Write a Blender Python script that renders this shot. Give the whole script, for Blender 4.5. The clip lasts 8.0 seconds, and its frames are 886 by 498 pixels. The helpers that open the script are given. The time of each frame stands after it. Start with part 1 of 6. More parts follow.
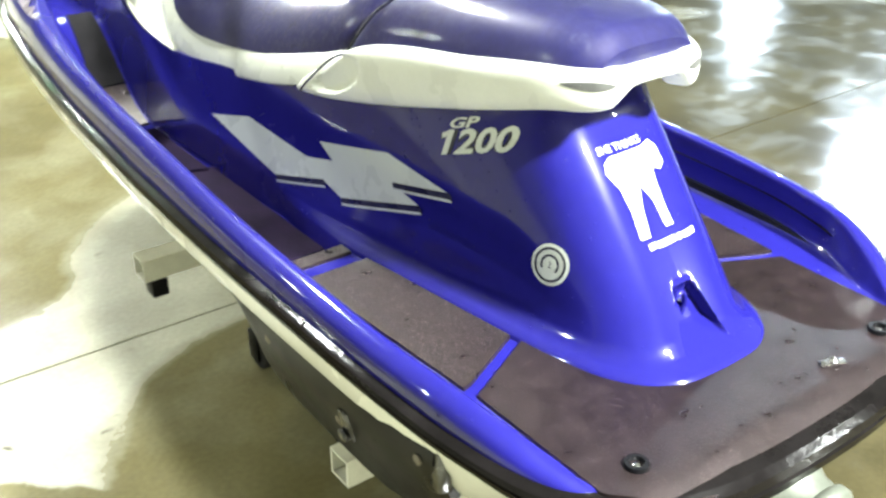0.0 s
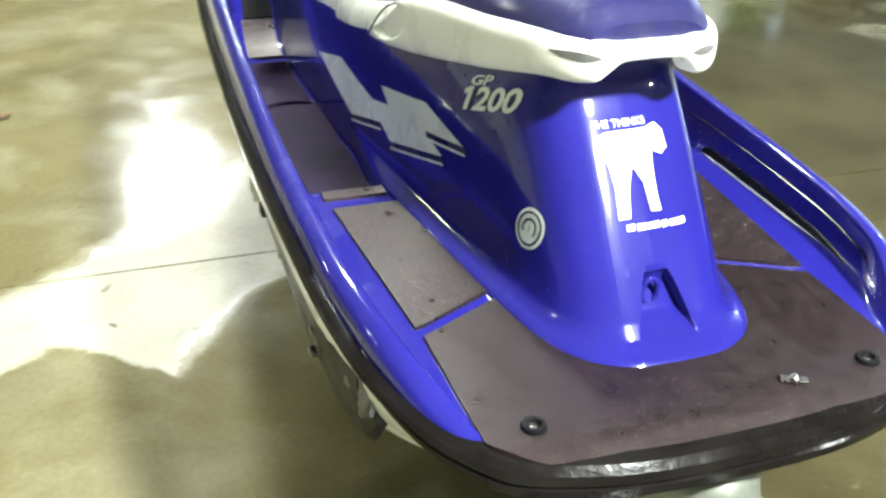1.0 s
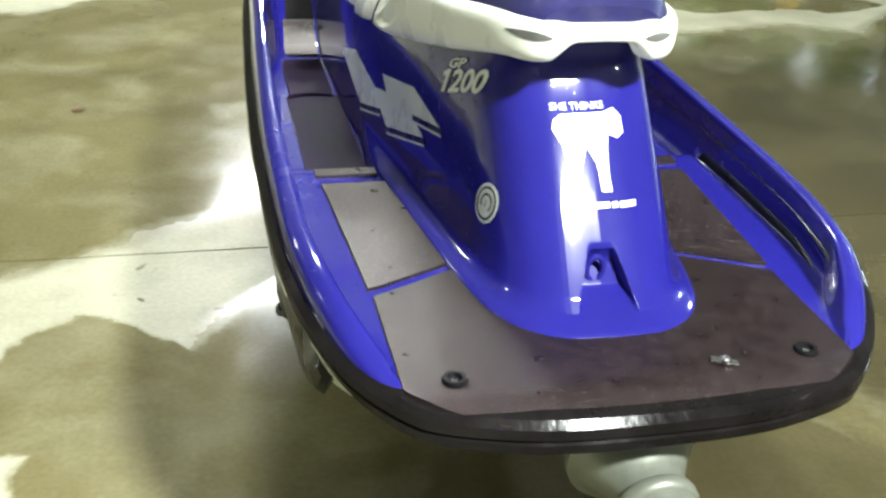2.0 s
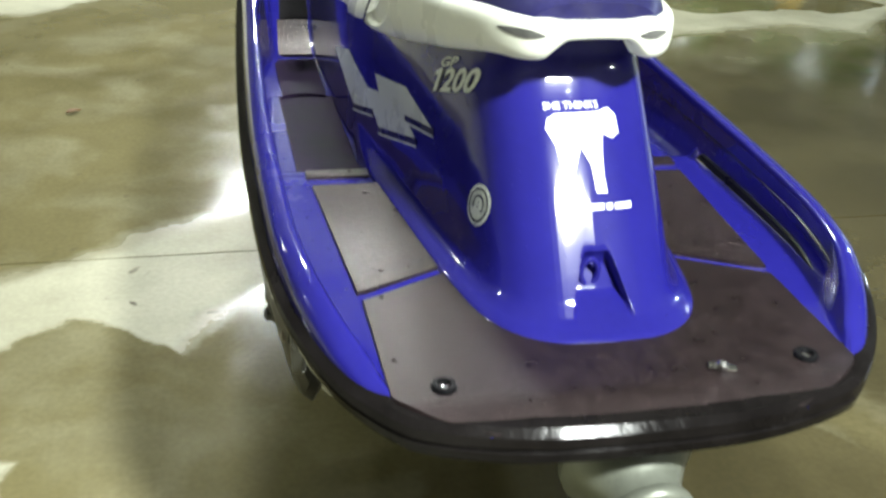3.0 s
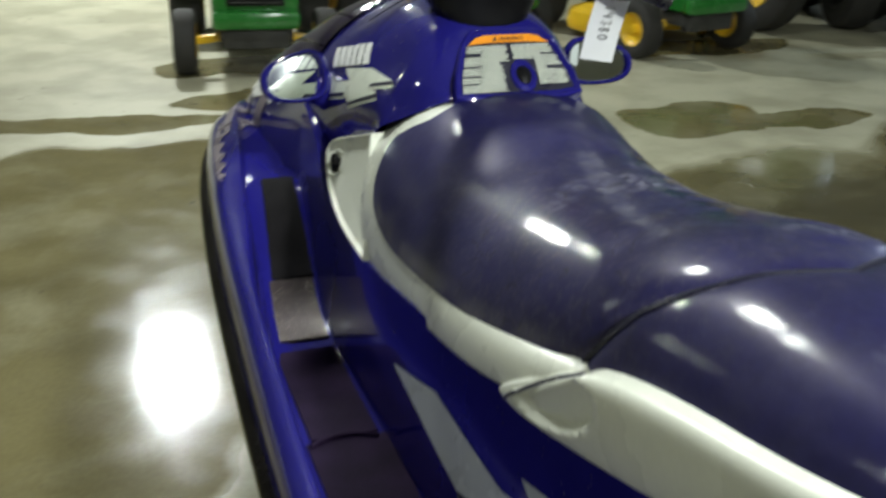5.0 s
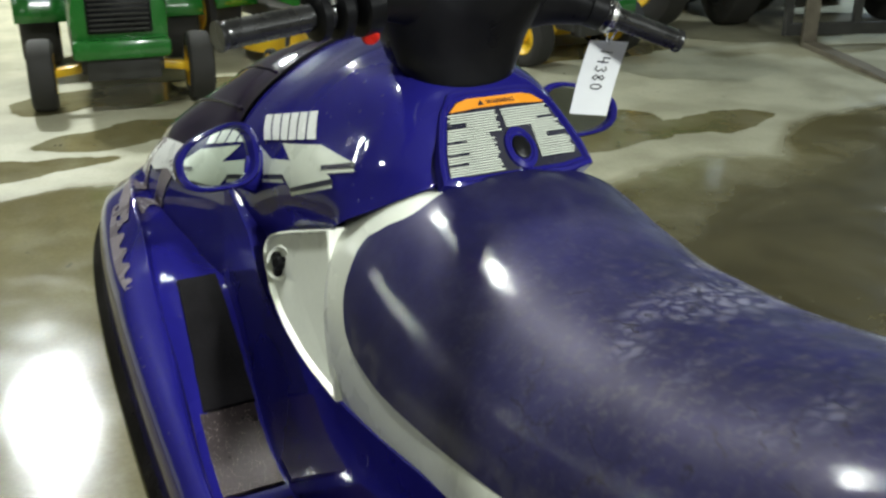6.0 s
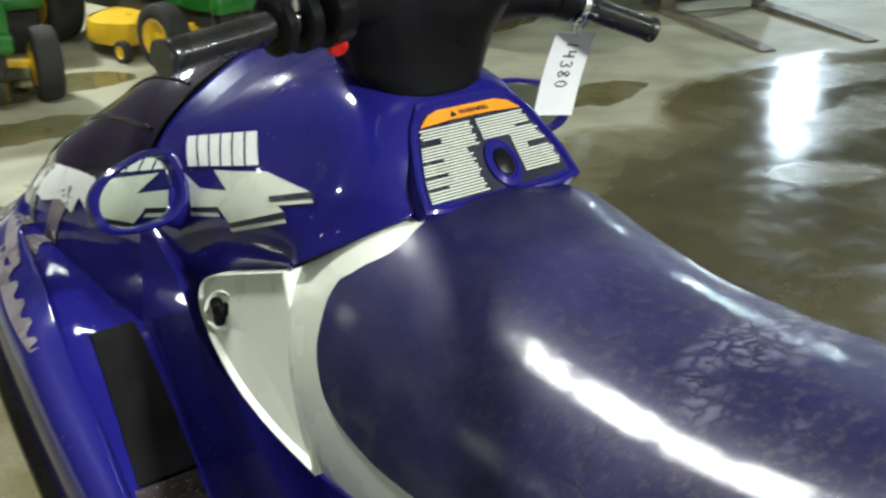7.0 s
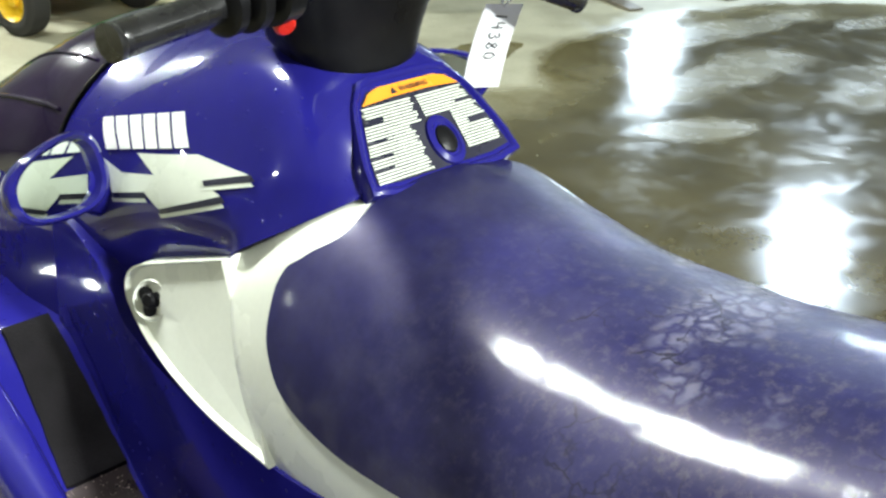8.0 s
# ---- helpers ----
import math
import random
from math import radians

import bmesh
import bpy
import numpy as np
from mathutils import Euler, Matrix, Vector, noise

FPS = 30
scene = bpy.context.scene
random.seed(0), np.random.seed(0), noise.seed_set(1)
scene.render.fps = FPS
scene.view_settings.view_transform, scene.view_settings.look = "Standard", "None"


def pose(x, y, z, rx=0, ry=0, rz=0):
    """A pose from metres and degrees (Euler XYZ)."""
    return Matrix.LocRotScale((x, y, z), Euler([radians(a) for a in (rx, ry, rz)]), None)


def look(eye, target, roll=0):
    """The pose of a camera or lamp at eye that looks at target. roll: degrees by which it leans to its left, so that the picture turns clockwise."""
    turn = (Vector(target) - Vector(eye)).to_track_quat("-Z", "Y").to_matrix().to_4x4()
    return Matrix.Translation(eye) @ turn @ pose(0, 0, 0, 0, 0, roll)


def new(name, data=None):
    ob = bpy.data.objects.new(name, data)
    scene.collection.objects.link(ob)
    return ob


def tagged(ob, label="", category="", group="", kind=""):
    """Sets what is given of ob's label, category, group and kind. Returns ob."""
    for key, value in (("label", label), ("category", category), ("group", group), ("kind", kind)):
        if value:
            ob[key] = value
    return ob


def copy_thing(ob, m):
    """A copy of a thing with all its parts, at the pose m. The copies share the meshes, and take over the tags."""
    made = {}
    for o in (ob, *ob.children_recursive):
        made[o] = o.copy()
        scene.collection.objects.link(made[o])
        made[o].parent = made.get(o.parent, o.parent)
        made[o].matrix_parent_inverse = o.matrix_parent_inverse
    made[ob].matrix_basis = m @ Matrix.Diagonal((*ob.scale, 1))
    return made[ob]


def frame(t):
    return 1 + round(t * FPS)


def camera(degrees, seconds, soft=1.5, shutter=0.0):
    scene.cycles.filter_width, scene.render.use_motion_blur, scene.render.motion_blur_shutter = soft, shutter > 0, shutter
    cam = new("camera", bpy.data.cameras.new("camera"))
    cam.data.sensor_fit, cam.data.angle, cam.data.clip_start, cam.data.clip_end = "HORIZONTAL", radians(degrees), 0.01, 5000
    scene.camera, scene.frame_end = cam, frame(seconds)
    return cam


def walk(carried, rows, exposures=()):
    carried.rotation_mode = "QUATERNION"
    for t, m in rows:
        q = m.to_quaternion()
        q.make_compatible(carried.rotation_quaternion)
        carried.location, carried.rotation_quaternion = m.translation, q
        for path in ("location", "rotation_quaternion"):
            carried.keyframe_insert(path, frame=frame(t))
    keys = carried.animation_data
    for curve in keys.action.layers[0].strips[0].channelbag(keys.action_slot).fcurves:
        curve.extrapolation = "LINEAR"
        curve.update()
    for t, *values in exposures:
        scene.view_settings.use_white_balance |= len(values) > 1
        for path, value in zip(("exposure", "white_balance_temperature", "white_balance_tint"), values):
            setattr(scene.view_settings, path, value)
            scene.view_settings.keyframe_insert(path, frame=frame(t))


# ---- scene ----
from mathutils.bvhtree import BVHTree

cam = camera(46.0, 8.0, 2.5, 0.5)
PATH = [
    (0, (-1.147, -0.673, 1.629), (-0.103, 0.741, 0.674), -0.2),
    (0.5, (-0.97, -0.834, 1.603), (-0.139, 0.711, 0.643), 1.3),
    (1, (-0.805, -0.955, 1.613), (-0.195, 0.675, 0.627), 2.4),
    (1.5, (-0.681, -1.086, 1.591), (-0.235, 0.617, 0.641), 2.9),
    (2.8, (-0.584, -1.156, 1.513), (-0.144, 0.572, 0.608), 3.7),
    (3, (-0.585, -1.109, 1.535), (-0.155, 0.615, 0.618), 3.2),
    (3.5, (-0.665, -0.909, 1.58), (-0.187, 0.801, 0.659), 2.3),
    (4, (-0.706, -0.606, 1.586), (-0.221, 1.121, 0.7), 1.9),
    (4.3, (-0.666, -0.38, 1.555), (-0.205, 1.375, 0.712), 1.9),
    (4.5, (-0.653, -0.268, 1.615), (-0.196, 1.476, 0.75), -0.6),
    (4.7, (-0.669, -0.149, 1.573), (-0.147, 1.608, 0.775), 2.7),
    (5, (-0.689, 0.021, 1.593), (-0.054, 1.748, 0.808), 1.8),
    (5.2, (-0.71, 0.1, 1.602), (0.024, 1.796, 0.836), 2.9),
    (6.3, (-0.673, 0.58, 1.587), (0.228, 2.175, 0.785), -0.6),
    (6.5, (-0.682, 0.625, 1.595), (0.259, 2.188, 0.776), -1.2),
    (7, (-0.705, 0.72, 1.579), (0.372, 2.193, 0.762), -0.1),
    (7.5, (-0.739, 0.776, 1.571), (0.458, 2.145, 0.738), 1.1),
    (8, (-0.755, 0.801, 1.59), (0.497, 2.085, 0.705), 1.4),
]
walk(cam, [(t, look(eye, target, roll)) for t, eye, target, roll in PATH], [(0, 1.62), (1, 1.16), (1.5, 0.95), (3, 0.5), (3.5, 0.46), (4, 0.67), (4.3, 0.38), (4.7, -0.14), (5.2, -0.36), (6.5, 0.0), (7.0, 0.02), (7.5, 0.66), (8, 0.78)])

# ---- world and lights ----
world = bpy.data.worlds.new("hall_air")
world.use_nodes = True
world.node_tree.nodes["Background"].inputs[0].default_value = (0.9, 0.95, 1.0, 1)
world.node_tree.nodes["Background"].inputs[1].default_value = 0.05
scene.world = world

CEILING = 4.4


def ceiling_lamp_light(x, y, z, power, colour, size=0.5, turn=0.0):
    data = bpy.data.lights.new("tube_light", "AREA")
    data.shape, data.size = "DISK", size
    data.energy, data.color = power, colour
    ob = new("tube_light", data)
    ob.matrix_world = pose(x, y, z, 0, 0, turn)
    return ob


NEUTRAL, COOL = (0.94, 1.0, 0.96), (0.70, 0.86, 1.0)
# The (-7, 8.4) lamp is added fill for the port floor, no known source.
LAMPS = [
    (0.0, 9.8, 3.9, 430, NEUTRAL), (1.0, -2.5, 4.1, 640, NEUTRAL), (-0.4, 3.7, 4.1, 150, NEUTRAL),
    (10.6, 6.0, 4.2, 430, COOL), (17.0, 13.0, 4.3, 480, COOL), (-7.0, 2.6, 4.1, 90, NEUTRAL),
    (-7.0, 8.4, 4.1, 80, NEUTRAL), (6.0, -5.0, 4.1, 200, NEUTRAL),
]
for x, y, z, power, colour in LAMPS:
    ceiling_lamp_light(x, y, z, power, colour)


# ---- materials ----
def material(name, base, rough=0.5, metal=0.0, coat=0.0, vary=0.12, scale=6.0, bump=0.0, bump_scale=200.0, rough_vary=0.1, dark=None, spec=0.5):
    """A painted or moulded surface: colour drifts at two scales, gloss drifts too, and a fine relief."""
    m = bpy.data.materials.new(name)
    m.use_nodes = True
    nt = m.node_tree
    b = nt.nodes["Principled BSDF"]
    b.inputs["Metallic"].default_value = metal
    b.inputs["Coat Weight"].default_value = coat
    b.inputs["Coat Roughness"].default_value = 0.04
    b.inputs["Specular IOR Level"].default_value = spec
    tc = nt.nodes.new("ShaderNodeTexCoord")
    big = nt.nodes.new("ShaderNodeTexNoise")
    big.inputs["Scale"].default_value, big.inputs["Detail"].default_value = scale, 5
    fine = nt.nodes.new("ShaderNodeTexNoise")
    fine.inputs["Scale"].default_value, fine.inputs["Detail"].default_value = scale * 14, 4
    for n in (big, fine):
        nt.links.new(tc.outputs["Object"], n.inputs["Vector"])
    add = nt.nodes.new("ShaderNodeMath")
    add.operation = "MULTIPLY_ADD"
    nt.links.new(fine.outputs["Fac"], add.inputs[0])
    add.inputs[1].default_value = 0.4
    nt.links.new(big.outputs["Fac"], add.inputs[2])
    ramp = nt.nodes.new("ShaderNodeMapRange")
    ramp.inputs["From Min"].default_value, ramp.inputs["From Max"].default_value = 0.45, 0.95
    nt.links.new(add.outputs[0], ramp.inputs["Value"])
    mix = nt.nodes.new("ShaderNodeMix")
    mix.data_type = "RGBA"
    low = dark or tuple(c * (1 - vary) for c in base)
    mix.inputs["A"].default_value = (*low, 1)
    mix.inputs["B"].default_value = (*[min(1, c * (1 + vary)) for c in base], 1)
    nt.links.new(ramp.outputs[0], mix.inputs["Factor"])
    nt.links.new(mix.outputs["Result"], b.inputs["Base Color"])
    rr = nt.nodes.new("ShaderNodeMapRange")
    rr.inputs["To Min"].default_value, rr.inputs["To Max"].default_value = max(0.02, rough - rough_vary), rough + rough_vary
    rr.inputs["From Min"].default_value, rr.inputs["From Max"].default_value = 0.3, 0.7
    nt.links.new(big.outputs["Fac"], rr.inputs["Value"])
    nt.links.new(rr.outputs[0], b.inputs["Roughness"])
    if bump:
        grain = nt.nodes.new("ShaderNodeTexNoise")
        grain.inputs["Scale"].default_value, grain.inputs["Detail"].default_value = bump_scale, 3
        nt.links.new(tc.outputs["Object"], grain.inputs["Vector"])
        bp = nt.nodes.new("ShaderNodeBump")
        bp.inputs["Strength"].default_value, bp.inputs["Distance"].default_value = bump, 0.002
        nt.links.new(grain.outputs["Fac"], bp.inputs["Height"])
        nt.links.new(bp.outputs["Normal"], b.inputs["Normal"])
    return m


BLUE = material("blue_gelcoat", (0.0135, 0.0118, 0.160), 0.24, coat=1.0, vary=0.14, scale=3, rough_vary=0.05, spec=0.045)
WHITE = material("white_plastic", (0.79, 0.81, 0.71), 0.3, vary=0.05, scale=9, bump=0.05)
HULL_WHITE = material("white_hull", (0.72, 0.72, 0.64), 0.25, coat=0.3, vary=0.08, scale=5)
BUMPER = material("black_rubber_trim", (0.007, 0.006, 0.006), 0.14, vary=0.5, scale=12, bump=0.30, bump_scale=60, rough_vary=0.08, spec=0.09)
BLACK = material("black_plastic", (0.006, 0.006, 0.007), 0.34, vary=0.3, scale=10, bump=0.12, spec=0.14)
GRIP = material("black_grip_rubber", (0.010, 0.010, 0.011), 0.27, coat=0.5, vary=0.3, scale=30, bump=0.12, bump_scale=160)
DECAL = material("pale_vinyl_decal", (0.70, 0.74, 0.64), 0.3, vary=0.04, scale=14)
DECAL_WHITE = material("white_vinyl_decal", (0.86, 0.87, 0.86), 0.3, vary=0.03, scale=14)
DECAL_DARK = material("dark_vinyl_decal", (0.02, 0.02, 0.035), 0.3, vary=0.1, scale=14)
SILVER = material("silver_cast_metal", (0.15, 0.16, 0.13), 0.42, metal=0.4, vary=0.2, scale=14, bump=0.2, bump_scale=90)
STEEL = material("bright_screw_steel", (0.6, 0.6, 0.6), 0.25, metal=1.0, vary=0.1, scale=60)
FRAME_WHITE = material("white_painted_tube", (0.68, 0.68, 0.60), 0.4, vary=0.15, scale=16, bump=0.1)
ORANGE = material("orange_label_film", (0.85, 0.30, 0.02), 0.3, vary=0.05, scale=20)
RED = material("red_button_plastic", (0.55, 0.02, 0.01), 0.3, vary=0.08, scale=60)
PAPER = material("white_card", (0.84, 0.85, 0.86), 0.6, vary=0.04, scale=20, bump=0.05)
INK = material("black_ink", (0.01, 0.01, 0.015), 0.5, vary=0.2, scale=60)
TRACTOR_GREEN = material("green_tractor_paint", (0.015, 0.13, 0.02), 0.25, coat=0.4, vary=0.15, scale=5)
TRACTOR_YELLOW = material("yellow_tractor_paint", (0.72, 0.45, 0.02), 0.35, vary=0.12, scale=9)
TYRE = material("dusty_tyre_rubber", (0.020, 0.019, 0.017), 0.8, vary=0.35, scale=12, bump=0.4, bump_scale=80)
LID = material("dark_tinted_gelcoat", (0.016, 0.010, 0.030), 0.16, coat=0.8, vary=0.3, scale=6, rough_vary=0.05, spec=0.05)
BOW_VINYL = material("faded_bow_vinyl", (0.22, 0.19, 0.21), 0.3, vary=0.35, scale=22)
LEAF = material("dry_leaf", (0.13, 0.06, 0.02), 0.7, vary=0.3, scale=60)
FORK = material("worn_fork_steel", (0.17, 0.15, 0.115), 0.5, metal=0.3, vary=0.3, scale=14, bump=0.2)
DARK_STEEL = material("dark_machine_steel", (0.03, 0.03, 0.028), 0.5, vary=0.4, scale=12, bump=0.2)
WALL_PAINT = material("hall_wall_paint", (0.46, 0.455, 0.43), 0.75, vary=0.12, scale=0.7, bump=0.2, bump_scale=30)
CEIL_PAINT = material("hall_ceiling_steel", (0.50, 0.50, 0.50), 0.7, vary=0.2, scale=0.8)


def seat_vinyl():
    """Purple-blue vinyl with dried-water blotches, faint cracks and fine grain."""
    m = material("faded_seat_vinyl", (0.0155, 0.0150, 0.072), 0.40, coat=0.5, vary=0.3, scale=6, bump=0.045, bump_scale=380, rough_vary=0.07, spec=0.25)
    nt = m.node_tree
    b = nt.nodes["Principled BSDF"]
    b.inputs["Specular Tint"].default_value = (1.0, 0.89, 0.95, 1)
    tc = nt.nodes.new("ShaderNodeTexCoord")
    cells = nt.nodes.new("ShaderNodeTexVoronoi")
    cells.feature = "DISTANCE_TO_EDGE"
    cells.inputs["Scale"].default_value = 40
    warp = nt.nodes.new("ShaderNodeTexNoise")
    warp.inputs["Scale"].default_value, warp.inputs["Detail"].default_value = 16, 4
    nt.links.new(tc.outputs["Object"], warp.inputs["Vector"])
    bend = nt.nodes.new("ShaderNodeVectorMath")
    bend.operation = "MULTIPLY_ADD"
    nt.links.new(warp.outputs["Color"], bend.inputs[0])
    bend.inputs[1].default_value = (0.09, 0.09, 0.09)
    nt.links.new(tc.outputs["Object"], bend.inputs[2])
    nt.links.new(bend.outputs[0], cells.inputs["Vector"])
    inner = nt.nodes.new("ShaderNodeMapRange")
    inner.inputs["From Min"].default_value, inner.inputs["From Max"].default_value = 0.04, 0.30
    nt.links.new(cells.outputs["Distance"], inner.inputs["Value"])
    where = nt.nodes.new("ShaderNodeTexNoise")
    where.inputs["Scale"].default_value, where.inputs["Detail"].default_value = 5.5, 3
    nt.links.new(tc.outputs["Object"], where.inputs["Vector"])
    mask = nt.nodes.new("ShaderNodeMapRange")
    mask.inputs["From Min"].default_value, mask.inputs["From Max"].default_value = 0.50, 0.62
    mask.inputs["To Max"].default_value = 0.95
    near = nt.nodes.new("ShaderNodeMapRange")
    near.inputs["From Min"].default_value, near.inputs["From Max"].default_value = 0.30, 0.06
    near.inputs["To Min"].default_value, near.inputs["To Max"].default_value = -0.14, 0.06
    away = nt.nodes.new("ShaderNodeVectorMath")
    away.operation = "DISTANCE"
    away.inputs[1].default_value = (0.09, 1.18, 1.13)
    nt.links.new(tc.outputs["Object"], away.inputs[0])
    nt.links.new(away.outputs["Value"], near.inputs["Value"])
    lean = nt.nodes.new("ShaderNodeMath")
    lean.operation = "ADD"
    nt.links.new(where.outputs["Fac"], lean.inputs[0])
    nt.links.new(near.outputs[0], lean.inputs[1])
    nt.links.new(lean.outputs[0], mask.inputs["Value"])
    both = nt.nodes.new("ShaderNodeMath")
    both.operation = "MULTIPLY"
    nt.links.new(inner.outputs[0], both.inputs[0])
    nt.links.new(mask.outputs[0], both.inputs[1])
    mix = nt.nodes.new("ShaderNodeMix")
    mix.data_type = "RGBA"
    old = b.inputs["Base Color"].links[0].from_socket
    nt.links.new(old, mix.inputs["A"])
    mix.inputs["B"].default_value = (0.19, 0.19, 0.27, 1)
    nt.links.new(both.outputs[0], mix.inputs["Factor"])
    nt.links.new(mix.outputs["Result"], b.inputs["Base Color"])
    # Pale mottled film; part of it stands in for hazy sheen in the colour.
    pale_mottle = nt.nodes.new("ShaderNodeTexNoise")
    pale_mottle.inputs["Scale"].default_value, pale_mottle.inputs["Detail"].default_value, pale_mottle.inputs["Roughness"].default_value = 11, 10, 0.68
    nt.links.new(tc.outputs["Object"], pale_mottle.inputs["Vector"])
    film = nt.nodes.new("ShaderNodeMapRange")
    film.inputs["From Min"].default_value, film.inputs["From Max"].default_value, film.inputs["To Max"].default_value = 0.47, 0.66, 0.28
    nt.links.new(pale_mottle.outputs["Fac"], film.inputs["Value"])
    dusty = nt.nodes.new("ShaderNodeMix")
    dusty.data_type = "RGBA"
    nt.links.new(film.outputs[0], dusty.inputs["Factor"])
    nt.links.new(mix.outputs["Result"], dusty.inputs["A"])
    dusty.inputs["B"].default_value = (0.066, 0.063, 0.110, 1)
    span = nt.nodes.new("ShaderNodeMapRange")
    span.inputs["From Min"].default_value, span.inputs["From Max"].default_value = 0.50, 0.16
    grimed = nt.nodes.new("ShaderNodeVectorMath")
    grimed.operation = "DISTANCE"
    grimed.inputs[1].default_value = (0.0, 1.08, 1.13)
    nt.links.new(tc.outputs["Object"], grimed.inputs[0])
    nt.links.new(grimed.outputs["Value"], span.inputs["Value"])
    specks = nt.nodes.new("ShaderNodeTexNoise")
    specks.inputs["Scale"].default_value, specks.inputs["Detail"].default_value, specks.inputs["Roughness"].default_value = 75, 9, 0.72
    nt.links.new(tc.outputs["Object"], specks.inputs["Vector"])
    grit = nt.nodes.new("ShaderNodeMapRange")
    grit.inputs["From Min"].default_value, grit.inputs["From Max"].default_value, grit.inputs["To Max"].default_value = 0.50, 0.64, 0.42
    nt.links.new(specks.outputs["Fac"], grit.inputs["Value"])
    grime = nt.nodes.new("ShaderNodeMath")
    grime.operation = "MULTIPLY"
    nt.links.new(span.outputs[0], grime.inputs[0])
    nt.links.new(grit.outputs[0], grime.inputs[1])
    dirty = nt.nodes.new("ShaderNodeMix")
    dirty.data_type = "RGBA"
    nt.links.new(grime.outputs[0], dirty.inputs["Factor"])
    nt.links.new(dusty.outputs["Result"], dirty.inputs["A"])
    dirty.inputs["B"].default_value = (0.105, 0.093, 0.11, 1)
    crazed = nt.nodes.new("ShaderNodeTexVoronoi")
    crazed.feature = "DISTANCE_TO_EDGE"
    crazed.inputs["Scale"].default_value = 19
    nt.links.new(bend.outputs[0], crazed.inputs["Vector"])
    line = nt.nodes.new("ShaderNodeMapRange")
    line.inputs["From Min"].default_value, line.inputs["From Max"].default_value = 0.030, 0.008
    nt.links.new(crazed.outputs["Distance"], line.inputs["Value"])
    some = nt.nodes.new("ShaderNodeMapRange")
    some.inputs["From Min"].default_value, some.inputs["From Max"].default_value, some.inputs["To Max"].default_value = 0.48, 0.60, 0.85
    nt.links.new(pale_mottle.outputs["Fac"], some.inputs["Value"])
    crack = nt.nodes.new("ShaderNodeMath")
    crack.operation = "MULTIPLY"
    nt.links.new(line.outputs[0], crack.inputs[0])
    nt.links.new(some.outputs[0], crack.inputs[1])
    worn_in = nt.nodes.new("ShaderNodeMath")
    worn_in.operation = "MULTIPLY"
    nt.links.new(crack.outputs[0], worn_in.inputs[0])
    nt.links.new(span.outputs[0], worn_in.inputs[1])
    cracked = nt.nodes.new("ShaderNodeMix")
    cracked.data_type = "RGBA"
    nt.links.new(worn_in.outputs[0], cracked.inputs["Factor"])
    nt.links.new(dirty.outputs["Result"], cracked.inputs["A"])
    cracked.inputs["B"].default_value = (0.008, 0.007, 0.02, 1)
    nt.links.new(cracked.outputs["Result"], b.inputs["Base Color"])
    worn = nt.nodes.new("ShaderNodeTexNoise")
    worn.inputs["Scale"].default_value, worn.inputs["Detail"].default_value, worn.inputs["Roughness"].default_value = 17, 13, 0.74
    nt.links.new(tc.outputs["Object"], worn.inputs["Vector"])
    for low, high, a, c, socket in ((0.44, 0.58, 0.03, 0.11, "Coat Roughness"), (0.47, 0.56, 0.85, 0.06, "Coat Weight")):
        span = nt.nodes.new("ShaderNodeMapRange")
        span.inputs["From Min"].default_value, span.inputs["From Max"].default_value = low, high
        span.inputs["To Min"].default_value, span.inputs["To Max"].default_value = a, c
        nt.links.new(worn.outputs["Fac"], span.inputs["Value"])
        nt.links.new(span.outputs[0], b.inputs[socket])
    relief = nt.nodes.new("ShaderNodeBump")
    relief.inputs["Strength"].default_value, relief.inputs["Distance"].default_value = 0.085, 0.003
    nt.links.new(specks.outputs["Fac"], relief.inputs["Height"])
    nt.links.new(relief.outputs["Normal"], b.inputs["Coat Normal"])
    rough = nt.nodes.new("ShaderNodeMath")
    rough.operation = "MULTIPLY_ADD"
    nt.links.new(both.outputs[0], rough.inputs[0])
    rough.inputs[1].default_value = 0.14
    nt.links.new(b.inputs["Roughness"].links[0].from_socket, rough.inputs[2])
    nt.links.new(rough.outputs[0], b.inputs["Roughness"])
    return m


